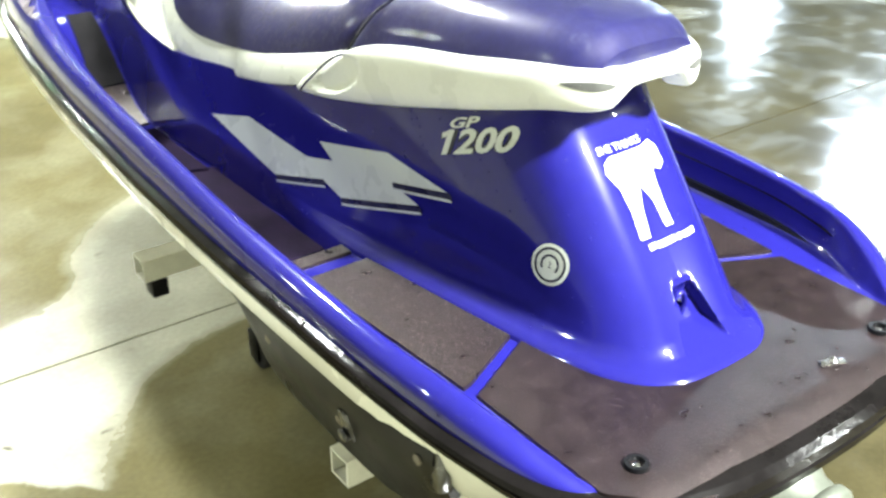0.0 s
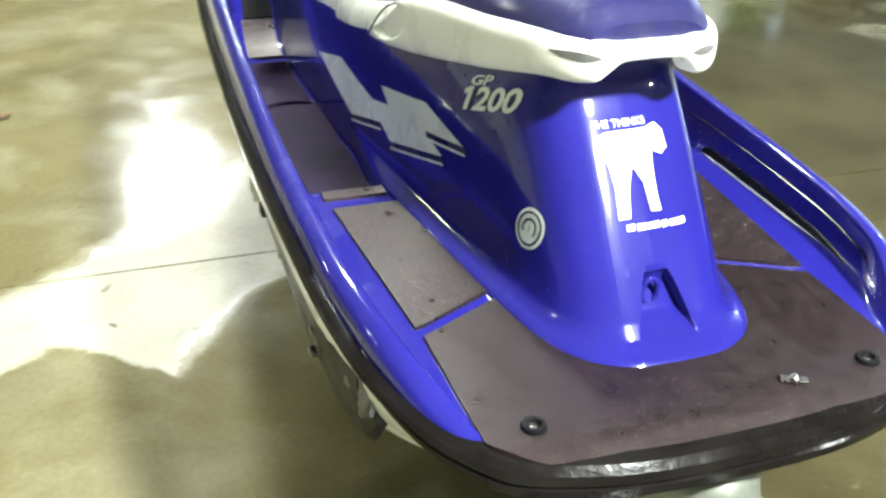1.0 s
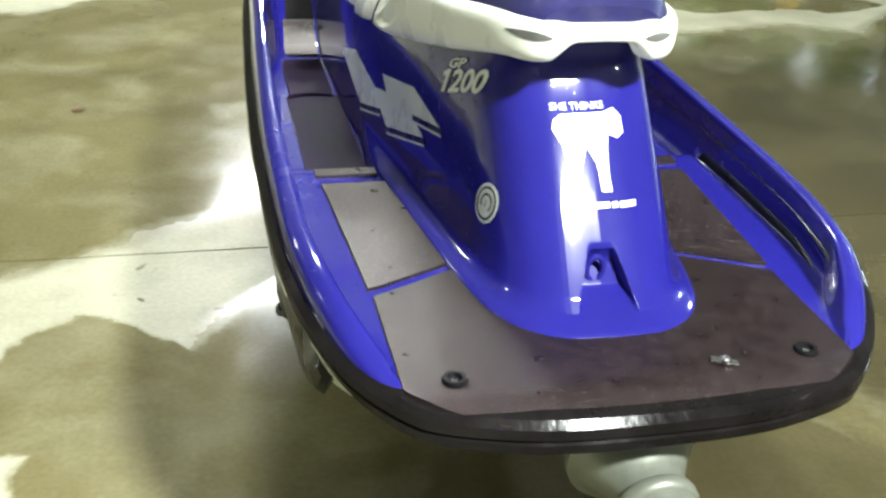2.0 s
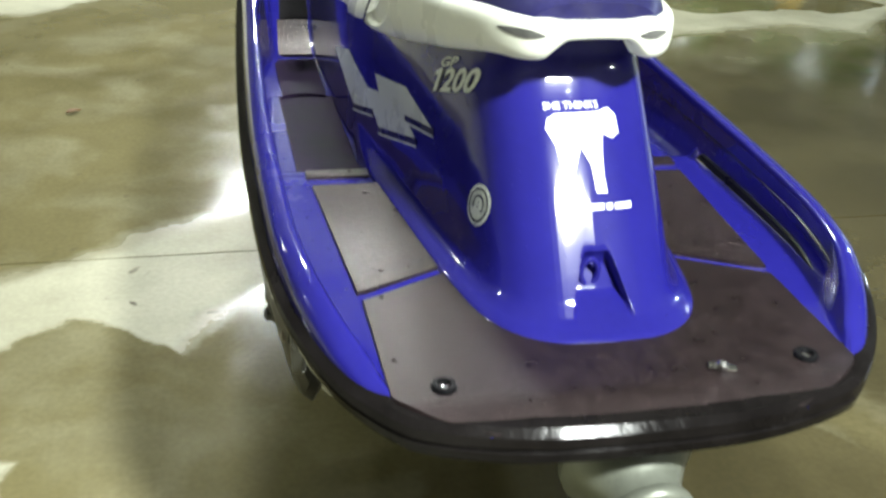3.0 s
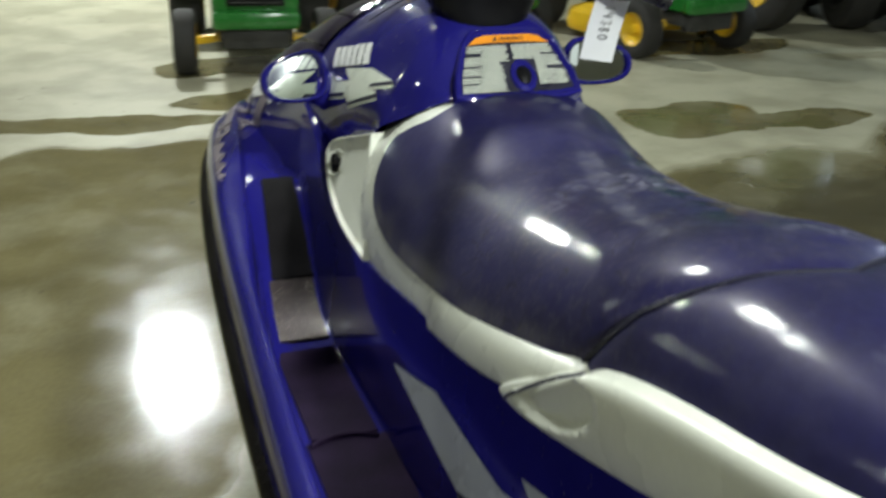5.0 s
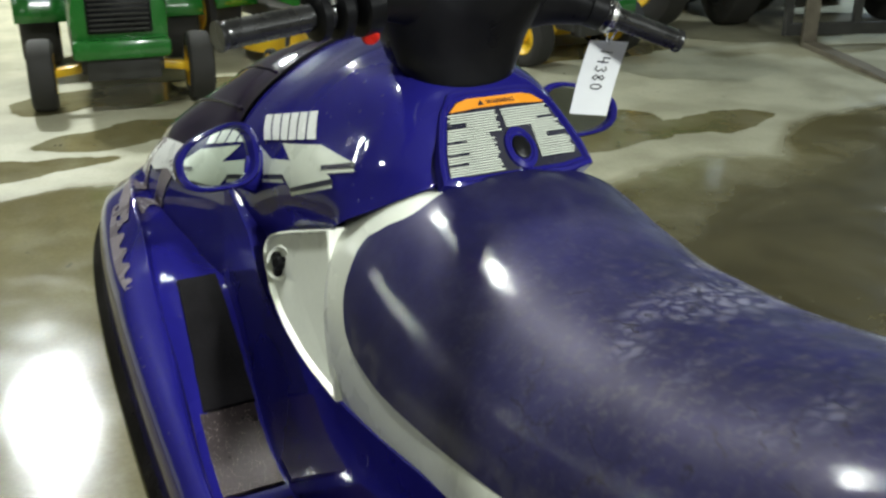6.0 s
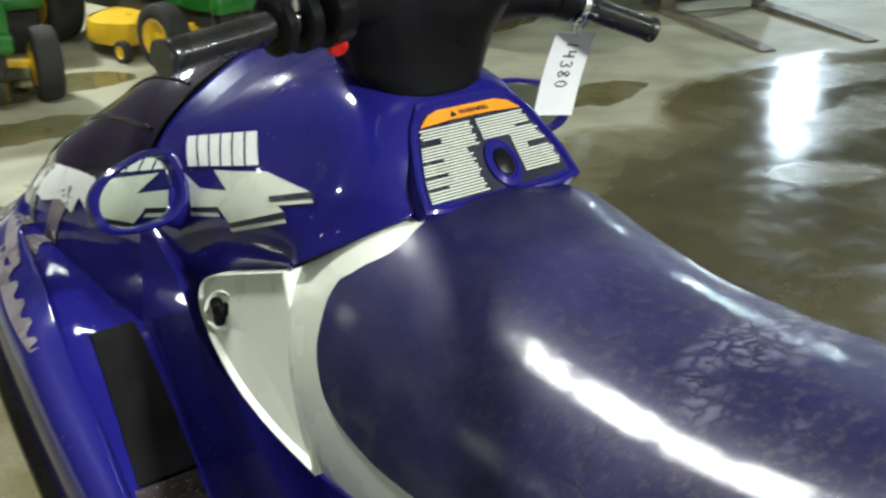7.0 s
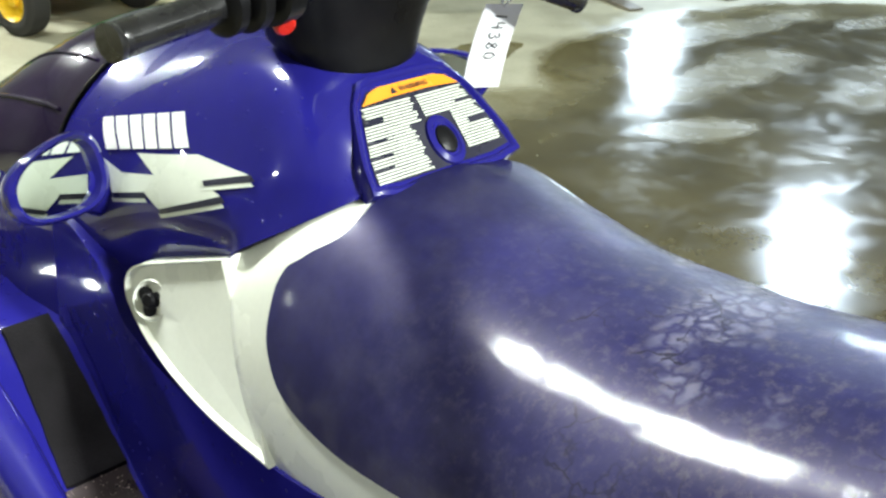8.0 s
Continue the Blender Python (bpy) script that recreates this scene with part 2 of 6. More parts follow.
def mat_rubber(name, glint_scale, sparse, glint_colour):
    """Brown-black traction mat with a pebbled face; pale flecks paint in wet glints."""
    m = material(name, (0.013, 0.0085, 0.009), 0.31, vary=0.4, scale=26, spec=0.44, bump=0.6, bump_scale=420, rough_vary=0.04)
    nt = m.node_tree
    b = nt.nodes["Principled BSDF"]
    tc = nt.nodes.new("ShaderNodeTexCoord")
    # Scattered flecks whose pale colour imitates sparkle, fainter on the aft mat.
    glints = nt.nodes.new("ShaderNodeTexVoronoi")
    glints.inputs["Scale"].default_value = glint_scale
    nt.links.new(tc.outputs["Object"], glints.inputs["Vector"])
    dot = nt.nodes.new("ShaderNodeMapRange")
    dot.inputs["From Min"].default_value, dot.inputs["From Max"].default_value = 0.34, 0.22
    nt.links.new(glints.outputs["Distance"], dot.inputs["Value"])
    tone = nt.nodes.new("ShaderNodeSeparateColor")
    nt.links.new(glints.outputs["Color"], tone.inputs[0])
    few = nt.nodes.new("ShaderNodeMapRange")
    few.inputs["From Min"].default_value, few.inputs["From Max"].default_value = sparse, 1.0
    nt.links.new(tone.outputs[0], few.inputs["Value"])
    fac = nt.nodes.new("ShaderNodeMath")
    fac.operation = "MULTIPLY"
    nt.links.new(dot.outputs[0], fac.inputs[0])
    nt.links.new(few.outputs[0], fac.inputs[1])
    mix = nt.nodes.new("ShaderNodeMix")
    mix.data_type = "RGBA"
    nt.links.new(fac.outputs[0], mix.inputs["Factor"])
    nt.links.new(b.inputs["Base Color"].links[0].from_socket, mix.inputs["A"])
    b.inputs["Specular Tint"].default_value = (1.0, 0.86, 0.85, 1)
    mix.inputs["B"].default_value = glint_colour
    nt.links.new(mix.outputs["Result"], b.inputs["Base Color"])
    return m


def beaded(m):
    """Scattered drops of water standing on a glossy skin."""
    nt = m.node_tree
    b = nt.nodes["Principled BSDF"]
    tc = nt.nodes.new("ShaderNodeTexCoord")
    drops = nt.nodes.new("ShaderNodeTexVoronoi")
    drops.inputs["Scale"].default_value = 85
    nt.links.new(tc.outputs["Object"], drops.inputs["Vector"])
    dome = nt.nodes.new("ShaderNodeMapRange")
    dome.interpolation_type = "SMOOTHSTEP"
    dome.inputs["From Min"].default_value, dome.inputs["From Max"].default_value = 0.24, 0.02
    nt.links.new(drops.outputs["Distance"], dome.inputs["Value"])
    tone = nt.nodes.new("ShaderNodeSeparateColor")
    nt.links.new(drops.outputs["Color"], tone.inputs[0])
    few = nt.nodes.new("ShaderNodeMapRange")
    few.inputs["From Min"].default_value, few.inputs["From Max"].default_value = 0.70, 0.92
    nt.links.new(tone.outputs[0], few.inputs["Value"])
    height = nt.nodes.new("ShaderNodeMath")
    height.operation = "MULTIPLY"
    nt.links.new(dome.outputs[0], height.inputs[0])
    nt.links.new(few.outputs[0], height.inputs[1])
    bump = nt.nodes.new("ShaderNodeBump")
    bump.inputs["Strength"].default_value, bump.inputs["Distance"].default_value = 0.9, 0.003
    nt.links.new(height.outputs[0], bump.inputs["Height"])
    nt.links.new(bump.outputs["Normal"], b.inputs["Coat Normal"])


beaded(BLUE)
BLUE.node_tree.nodes["Principled BSDF"].inputs["Coat Roughness"].default_value = 0.045
# Grey that paints the shade inside the handle's finger slots.
SLOT_SHADE = material("painted_slot_shade", (0.10, 0.10, 0.095), 0.5, vary=0.2, scale=40)
VINYL, MAT, AFT_MAT = seat_vinyl(), mat_rubber("pebbled_traction_mat", 340, 0.62, (0.40, 0.31, 0.30, 1)), mat_rubber("worn_aft_mat", 300, 0.78, (0.12, 0.08, 0.085, 1))
TRAY_MAT = material("smooth_footwell_mat", (0.018, 0.011, 0.028), 0.55, vary=0.5, scale=14, spec=0.02, bump=0.4, bump_scale=300)
RAMP_MAT = material("black_ramp_mat", (0.008, 0.007, 0.008), 0.55, vary=0.5, scale=18, spec=0.06, bump=0.6, bump_scale=420)


def mirror_glass():
    m = bpy.data.materials.new("mirror_glass")
    m.use_nodes = True
    b = m.node_tree.nodes["Principled BSDF"]
    b.inputs["Base Color"].default_value = (0.80, 0.86, 0.82, 1)
    b.inputs["Metallic"].default_value, b.inputs["Roughness"].default_value = 1.0, 0.03
    return m


MIRROR = mirror_glass()


def concrete():
    """Pale worn concrete with brown wet pools that have a shape of their own; the stern one also holds painted shadow.
    """
    m = bpy.data.materials.new("worn_concrete")
    m.use_nodes = True
    nt = m.node_tree
    b = nt.nodes["Principled BSDF"]
    tc = nt.nodes.new("ShaderNodeTexCoord")
    warp = nt.nodes.new("ShaderNodeTexNoise")
    warp.inputs["Scale"].default_value, warp.inputs["Detail"].default_value, warp.inputs["Roughness"].default_value = 1.6, 7, 0.5
    nt.links.new(tc.outputs["Object"], warp.inputs["Vector"])
    off = nt.nodes.new("ShaderNodeVectorMath")
    off.operation = "MULTIPLY_ADD"
    nt.links.new(warp.outputs["Color"], off.inputs[0])
    off.inputs[1].default_value = (0.55, 0.55, 0)
    nt.links.new(tc.outputs["Object"], off.inputs[2])
    shift = nt.nodes.new("ShaderNodeVectorMath")
    shift.operation = "SUBTRACT"
    nt.links.new(off.outputs[0], shift.inputs[0])
    shift.inputs[1].default_value = (0.275, 0.275, 0)
    pools = [(-1.9, 3.2, 1.9, 1.5), (-0.4, 3.9, 1.3, 1.3), (-0.62, 0.6, 0.45, 0.75), (-0.92, 1.15, 0.34, 0.34), (0.3, 0.6, 1.2, 1.3), (2.6, 1.9, 2.6, 2.3), (4.6, 2.6, 2.2, 2.1),
             (-0.6, 5.55, 0.8, 0.16), (2.62, 4.95, 0.42, 0.40), (3.25, 4.75, 0.45, 0.16), (0.45, 5.9, 0.6, 0.22), (3.4, -2.0, 4.0, 2.6), (0.6, 6.7, 0.8, 0.3), (3.4, 6.6, 1.1, 0.3)]
    islands = [(4.15, 3.62, 0.75, 0.26), (5.75, 3.72, 0.34, 0.14), (5.6, 4.55, 0.5, 0.13), (4.9, 4.15, 1.1, 0.22), (3.3, 3.2, 0.35, 0.2), (5.3, 2.9, 1.3, 0.5)]

    def nearest(blobs):
        last = None
        for x, y, rx, ry in blobs:
            sub = nt.nodes.new("ShaderNodeVectorMath")
            sub.operation = "SUBTRACT"
            nt.links.new(shift.outputs[0], sub.inputs[0])
            sub.inputs[1].default_value = (x, y, 0)
            div = nt.nodes.new("ShaderNodeVectorMath")
            div.operation = "MULTIPLY"
            nt.links.new(sub.outputs[0], div.inputs[0])
            div.inputs[1].default_value = (1 / rx, 1 / ry, 0)
            ln = nt.nodes.new("ShaderNodeVectorMath")
            ln.operation = "LENGTH"
            nt.links.new(div.outputs[0], ln.inputs[0])
            if last is None:
                last = ln.outputs["Value"]
            else:
                mn = nt.nodes.new("ShaderNodeMath")
                mn.operation = "MINIMUM"
                nt.links.new(last, mn.inputs[0])
                nt.links.new(ln.outputs["Value"], mn.inputs[1])
                last = mn.outputs[0]
        return last

    last = nearest(pools)
    dry_spot = nt.nodes.new("ShaderNodeMapRange")
    dry_spot.inputs["From Min"].default_value, dry_spot.inputs["From Max"].default_value = 1.0, 0.65
    dry_spot.inputs["To Max"].default_value = 0.35
    nt.links.new(nearest(islands), dry_spot.inputs["Value"])
    wet = nt.nodes.new("ShaderNodeMapRange")
    wet.inputs["From Min"].default_value, wet.inputs["From Max"].default_value = 1.03, 0.96
    nt.links.new(last, wet.inputs["Value"])
    soaked = nt.nodes.new("ShaderNodeMath")
    soaked.operation, soaked.use_clamp = "SUBTRACT", True
    nt.links.new(wet.outputs[0], soaked.inputs[0])
    nt.links.new(dry_spot.outputs[0], soaked.inputs[1])
    wet = soaked
    stain = nt.nodes.new("ShaderNodeTexNoise")
    stain.inputs["Scale"].default_value, stain.inputs["Detail"].default_value = 2.3, 8
    speck = nt.nodes.new("ShaderNodeTexNoise")
    speck.inputs["Scale"].default_value, speck.inputs["Detail"].default_value = 60, 5
    for n in (stain, speck):
        nt.links.new(tc.outputs["Object"], n.inputs["Vector"])
    dry = nt.nodes.new("ShaderNodeMix")
    dry.data_type = "RGBA"
    dry.inputs["A"].default_value, dry.inputs["B"].default_value = (0.345, 0.33, 0.23, 1), (0.49, 0.475, 0.345, 1)
    sr = nt.nodes.new("ShaderNodeMapRange")
    sr.inputs["From Min"].default_value, sr.inputs["From Max"].default_value = 0.38, 0.6
    nt.links.new(stain.outputs["Fac"], sr.inputs["Value"])
    nt.links.new(sr.outputs[0], dry.inputs["Factor"])
    # First zone, round the stern: wet floor with the craft's shadow painted in.
    soak_shade_zones = [(0.35, 0.1, 0.95, 1.05), (2.6, 1.9, 2.6, 2.3), (4.6, 2.6, 2.2, 2.1), (3.4, -2.0, 4.0, 2.6)]
    deep = nt.nodes.new("ShaderNodeMapRange")
    deep.inputs["From Min"].default_value, deep.inputs["From Max"].default_value = 1.02, 0.72
    nt.links.new(nearest(soak_shade_zones), deep.inputs["Value"])
    patchy = nt.nodes.new("ShaderNodeTexNoise")
    patchy.inputs["Scale"].default_value, patchy.inputs["Detail"].default_value, patchy.inputs["Roughness"].default_value = 2.2, 5, 0.5
    nt.links.new(off.outputs[0], patchy.inputs["Vector"])
    drying = nt.nodes.new("ShaderNodeMapRange")
    drying.inputs["From Min"].default_value, drying.inputs["From Max"].default_value = 0.46, 0.64
    drying.inputs["To Min"].default_value, drying.inputs["To Max"].default_value = 1.0, 0.76
    nt.links.new(patchy.outputs["Fac"], drying.inputs["Value"])
    damp = nt.nodes.new("ShaderNodeMath")
    damp.operation = "MAXIMUM"
    nt.links.new(drying.outputs[0], damp.inputs[0])
    nt.links.new(deep.outputs[0], damp.inputs[1])
    stained = nt.nodes.new("ShaderNodeMath")
    stained.operation = "MULTIPLY"
    nt.links.new(wet.outputs[0], stained.inputs[0])
    nt.links.new(damp.outputs[0], stained.inputs[1])
    shallow = nt.nodes.new("ShaderNodeMix")
    shallow.data_type = "RGBA"
    shallow.inputs["A"].default_value, shallow.inputs["B"].default_value = (0.150, 0.130, 0.058, 1), (0.190, 0.166, 0.078, 1)
    soak = nt.nodes.new("ShaderNodeMix")
    soak.data_type = "RGBA"
    soak.inputs["A"].default_value, soak.inputs["B"].default_value = (0.050, 0.042, 0.019, 1), (0.080, 0.068, 0.032, 1)
    wetc = nt.nodes.new("ShaderNodeMix")
    wetc.data_type = "RGBA"
    for n in (shallow, soak):
        nt.links.new(sr.outputs[0], n.inputs["Factor"])
    nt.links.new(deep.outputs[0], wetc.inputs["Factor"])
    nt.links.new(shallow.outputs["Result"], wetc.inputs["A"])
    nt.links.new(soak.outputs["Result"], wetc.inputs["B"])
    col = nt.nodes.new("ShaderNodeMix")
    col.data_type = "RGBA"
    nt.links.new(stained.outputs[0], col.inputs["Factor"])
    nt.links.new(dry.outputs["Result"], col.inputs["A"])
    nt.links.new(wetc.outputs["Result"], col.inputs["B"])
    grit = nt.nodes.new("ShaderNodeMix")
    grit.data_type, grit.blend_type = "RGBA", "MULTIPLY"
    grit.inputs["Factor"].default_value = 0.35
    nt.links.new(col.outputs["Result"], grit.inputs["A"])
    nt.links.new(speck.outputs["Fac"], grit.inputs["B"])
    dots = nt.nodes.new("ShaderNodeTexVoronoi")
    dots.inputs["Scale"].default_value = 11
    nt.links.new(off.outputs[0], dots.inputs["Vector"])
    dot = nt.nodes.new("ShaderNodeMapRange")
    dot.inputs["From Min"].default_value, dot.inputs["From Max"].default_value = 0.16, 0.08
    nt.links.new(dots.outputs["Distance"], dot.inputs["Value"])
    some = nt.nodes.new("ShaderNodeMapRange")
    some.inputs["From Min"].default_value, some.inputs["From Max"].default_value = 0.54, 0.62
    nt.links.new(warp.outputs["Fac"], some.inputs["Value"])
    spot = nt.nodes.new("ShaderNodeMath")
    spot.operation = "MULTIPLY"
    nt.links.new(dot.outputs[0], spot.inputs[0])
    nt.links.new(some.outputs[0], spot.inputs[1])
    gain = nt.nodes.new("ShaderNodeMix")
    gain.data_type, gain.blend_type = "RGBA", "MIX"
    nt.links.new(spot.outputs[0], gain.inputs["Factor"])
    gain.inputs["B"].default_value = (0.09, 0.08, 0.045, 1)
    nt.links.new(grit.outputs["Result"], gain.inputs["A"])
    nt.links.new(gain.outputs["Result"], b.inputs["Base Color"])
    rough = nt.nodes.new("ShaderNodeMapRange")
    rough.inputs["To Min"].default_value, rough.inputs["To Max"].default_value = 0.5, 0.135
    nt.links.new(wet.outputs[0], rough.inputs["Value"])
    film = nt.nodes.new("ShaderNodeTexNoise")
    film.inputs["Scale"].default_value, film.inputs["Detail"].default_value, film.inputs["Roughness"].default_value = 5.5, 10, 0.66
    nt.links.new(off.outputs[0], film.inputs["Vector"])
    thin = nt.nodes.new("ShaderNodeMapRange")
    thin.inputs["From Min"].default_value, thin.inputs["From Max"].default_value = 0.46, 0.62
    thin.inputs["To Min"].default_value, thin.inputs["To Max"].default_value = -0.02, 0.07
    nt.links.new(film.outputs["Fac"], thin.inputs["Value"])
    uneven = nt.nodes.new("ShaderNodeMath")
    uneven.operation = "ADD"
    part_of = nt.nodes.new("ShaderNodeMath")
    part_of.operation = "MULTIPLY"
    nt.links.new(thin.outputs[0], part_of.inputs[0])
    share = nt.nodes.new("ShaderNodeMath")
    share.operation = "MULTIPLY_ADD"
    share.inputs[1].default_value, share.inputs[2].default_value = 0.4, 0.6
    nt.links.new(deep.outputs[0], share.inputs[0])
    nt.links.new(share.outputs[0], part_of.inputs[1])
    nt.links.new(rough.outputs[0], uneven.inputs[0])
    nt.links.new(part_of.outputs[0], uneven.inputs[1])
    nt.links.new(uneven.outputs[0], b.inputs["Roughness"])
    bp = nt.nodes.new("ShaderNodeBump")
    bp.inputs["Strength"].default_value, bp.inputs["Distance"].default_value = 0.045, 0.004
    rip = nt.nodes.new("ShaderNodeTexNoise")
    rip.inputs["Scale"].default_value, rip.inputs["Detail"].default_value = 11, 5
    nt.links.new(tc.outputs["Object"], rip.inputs["Vector"])
    nt.links.new(rip.outputs["Fac"], bp.inputs["Height"])
    nt.links.new(bp.outputs["Normal"], b.inputs["Normal"])
    return m


CONCRETE = concrete()


# ---- mesh tools ----
def part(name, bm, mat, parent=None, label="", smooth=True):
    """Links a bmesh as one mesh object under a thing or a part."""
    me = bpy.data.meshes.new(name)
    bmesh.ops.recalc_face_normals(bm, faces=bm.faces)
    if smooth:
        for f in bm.faces:
            f.smooth = True
        for e in bm.edges:
            if len(e.link_faces) == 2 and e.calc_face_angle(0) > radians(38):
                e.smooth = False
    bm.to_mesh(me)
    bm.free()
    me.materials.append(mat)
    ob = new(name, me)
    if parent:
        ob.parent = parent
    if label:
        tagged(ob, label)
    return ob


def thing(name, label, category, at=(0, 0, 0), turn=0.0, group="", kind=""):
    ob = new(name)
    ob.empty_display_size = 0.1
    ob.matrix_world = pose(*at, 0, 0, turn)
    return tagged(ob, label, category, group, kind)


def structure(name, bm, mat, label, category):
    return tagged(part(name, bm, mat, None, label, smooth=False), label, category, "", "structure")


def add_box(bm, size, at=(0, 0, 0), turn=(0, 0, 0), bevel=0.0):
    """A box with worn edges in bm; size and centre in metres."""
    m = pose(*at, *turn) @ Matrix.Diagonal((*size, 1))
    made = bmesh.ops.create_cube(bm, size=1.0, matrix=m)
    if bevel:
        edges = list({e for v in made["verts"] for e in v.link_edges})
        bmesh.ops.bevel(bm, geom=edges, offset=bevel, segments=2, profile=0.5, affect="EDGES")
    return bm


def add_tube(bm, path, radius, sides=14, caps=True, squash=1.0):
    """A round bar along a path of points; radius may be a list."""
    path = [Vector(p) for p in path]
    n = len(path)
    radii = radius if isinstance(radius, (list, tuple)) else [radius] * n
    rings = []
    up = None
    for i, p in enumerate(path):
        d = (path[min(i + 1, n - 1)] - path[max(i - 1, 0)]).normalized()
        if up is None:
            up = Vector((0, 0, 1)) if abs(d.z) < 0.9 else Vector((0, 1, 0))
        side = d.cross(up).normalized()
        up = side.cross(d).normalized()
        rings.append([bm.verts.new(p + radii[i] * (math.cos(a) * side + squash * math.sin(a) * up)) for a in (2 * math.pi * k / sides for k in range(sides))])
    for a, b in zip(rings, rings[1:]):
        for k in range(sides):
            bm.faces.new((a[k], a[(k + 1) % sides], b[(k + 1) % sides], b[k]))
    if caps:
        bm.faces.new(rings[0])
        bm.faces.new(rings[-1])
    return bm


def add_lathe(bm, profile, m=None, sides=24, caps=True):
    """Turns a profile of (radius, height) round z, then places it by m."""
    m = m or Matrix()
    rings = [[bm.verts.new(m @ Vector((r * math.cos(a), r * math.sin(a), h))) for a in (2 * math.pi * k / sides for k in range(sides))] for r, h in profile]
    for a, b in zip(rings, rings[1:]):
        for k in range(sides):
            bm.faces.new((a[k], a[(k + 1) % sides], b[(k + 1) % sides], b[k]))
    if caps:
        bm.faces.new(rings[0])
        bm.faces.new(rings[-1])
    return bm


def add_grid(bm, rows, wrap=False):
    """Quads over rows of points."""
    vs = [[bm.verts.new(p) for p in row] for row in rows]
    for a, b in zip(vs, vs[1:]):
        for k in range(len(a) - (0 if wrap else 1)):
            q = (a[k], a[(k + 1) % len(a)], b[(k + 1) % len(a)], b[k])
            bm.faces.new(q)
    return vs


def mono(xs, ys, q):
    """A smooth curve through (xs, ys) that never overshoots, read at q."""
    xs, ys, q = np.asarray(xs, float), np.asarray(ys, float), np.asarray(q, float)
    h, d = np.diff(xs), np.diff(ys) / np.diff(xs)
    m = np.zeros_like(ys)
    m[0], m[-1] = d[0], d[-1]
    for i in range(1, len(xs) - 1):
        if d[i - 1] * d[i] > 0:
            w1, w2 = 2 * h[i] + h[i - 1], h[i] + 2 * h[i - 1]
            m[i] = (w1 + w2) / (w1 / d[i - 1] + w2 / d[i])
    k = np.clip(np.searchsorted(xs, q) - 1, 0, len(h) - 1)
    t = np.clip((q - xs[k]) / h[k], 0, 1)
    return (1 + 2 * t) * (1 - t) ** 2 * ys[k] + t * (1 - t) ** 2 * h[k] * m[k] + t * t * (3 - 2 * t) * ys[k + 1] + t * t * (t - 1) * h[k] * m[k + 1]


def rounded(points, rounds=2):
    """Cuts the corners of an open line, keeping its ends."""
    p = np.asarray(points, float)
    for _ in range(rounds):
        q = np.empty((2 * len(p) - 2, p.shape[1]))
        q[0::2], q[1::2] = 0.75 * p[:-1] + 0.25 * p[1:], 0.25 * p[:-1] + 0.75 * p[1:]
        p = np.vstack([p[:1], q, p[-1:]])
    return p


def mirrored(rows):
    """Rows of half sections (centre last) become whole ones."""
    out = []
    for row in rows:
        row = [tuple(p) for p in row]
        out.append(row + [(-x, y, z) for x, y, z in row[-2::-1]])
    return out


def smooth_section(points, n=40):
    """A smooth half section through points, from the edge to the middle, level at the middle."""
    p = np.asarray(points, float)
    p = np.vstack([p, (p * [-1, 1])[-2::-1]])
    t = np.r_[0, np.cumsum(np.hypot(*np.diff(p, axis=0).T))]
    q = np.linspace(0, t[-1] / 2, n)
    out = []
    for k in (0, 1):
        m = np.gradient(p[:, k], t)
        i = np.clip(np.searchsorted(t, q) - 1, 0, len(t) - 2)
        h = t[i + 1] - t[i]
        u = (q - t[i]) / h
        out.append((1 + 2 * u) * (1 - u) ** 2 * p[i, k] + u * (1 - u) ** 2 * h * m[i] + u * u * (3 - 2 * u) * p[i + 1, k] + u * u * (u - 1) * h * m[i + 1])
    out = np.stack(out, 1)
    out[-1, 0] = 0.0
    return out


# ---- hall ----
def build_hall():
    x0, x1, y0, y1 = -15.0, 24.0, -12.0, 19.0
    bm = bmesh.new()
    joint, wide, deep = 1.84, 0.004, 0.007
    rows = []
    for y, z in ((y0, 0), (joint - wide, 0), (joint - 0.7 * wide, -deep), (joint + 0.7 * wide, -deep), (joint + wide, 0), (y1, 0)):
        rows.append([(x0, y, z), (-1.2, y, z), (1.0, y, z), (x1, y, z)])
    add_grid(bm, rows)
    structure("floor", bm, CONCRETE, "pale worn concrete floor with brown wet pools and a saw-cut joint", "floor")
    t = 0.25
    for name, size, at in (("wall_north", (x1 - x0, t, CEILING + 0.6), (0.5 * (x0 + x1), y1 + t / 2, (CEILING + 0.6) / 2)), ("wall_south", (x1 - x0, t, CEILING + 0.6), (0.5 * (x0 + x1), y0 - t / 2, (CEILING + 0.6) / 2)),
                           ("wall_west", (t, y1 - y0, CEILING + 0.6), (x0 - t / 2, 0.5 * (y0 + y1), (CEILING + 0.6) / 2)), ("wall_east", (t, y1 - y0, CEILING + 0.6), (x1 + t / 2, 0.5 * (y0 + y1), (CEILING + 0.6) / 2))):
        structure(name, add_box(bmesh.new(), size, at), WALL_PAINT, "plain painted wall of the hall", "wall")
    structure("ceiling", add_box(bmesh.new(), (x1 - x0, y1 - y0, 0.2), (0.5 * (x0 + x1), 0.5 * (y0 + y1), CEILING + 0.7)), CEIL_PAINT, "plain grey ceiling over the hall", "ceiling")


build_hall()


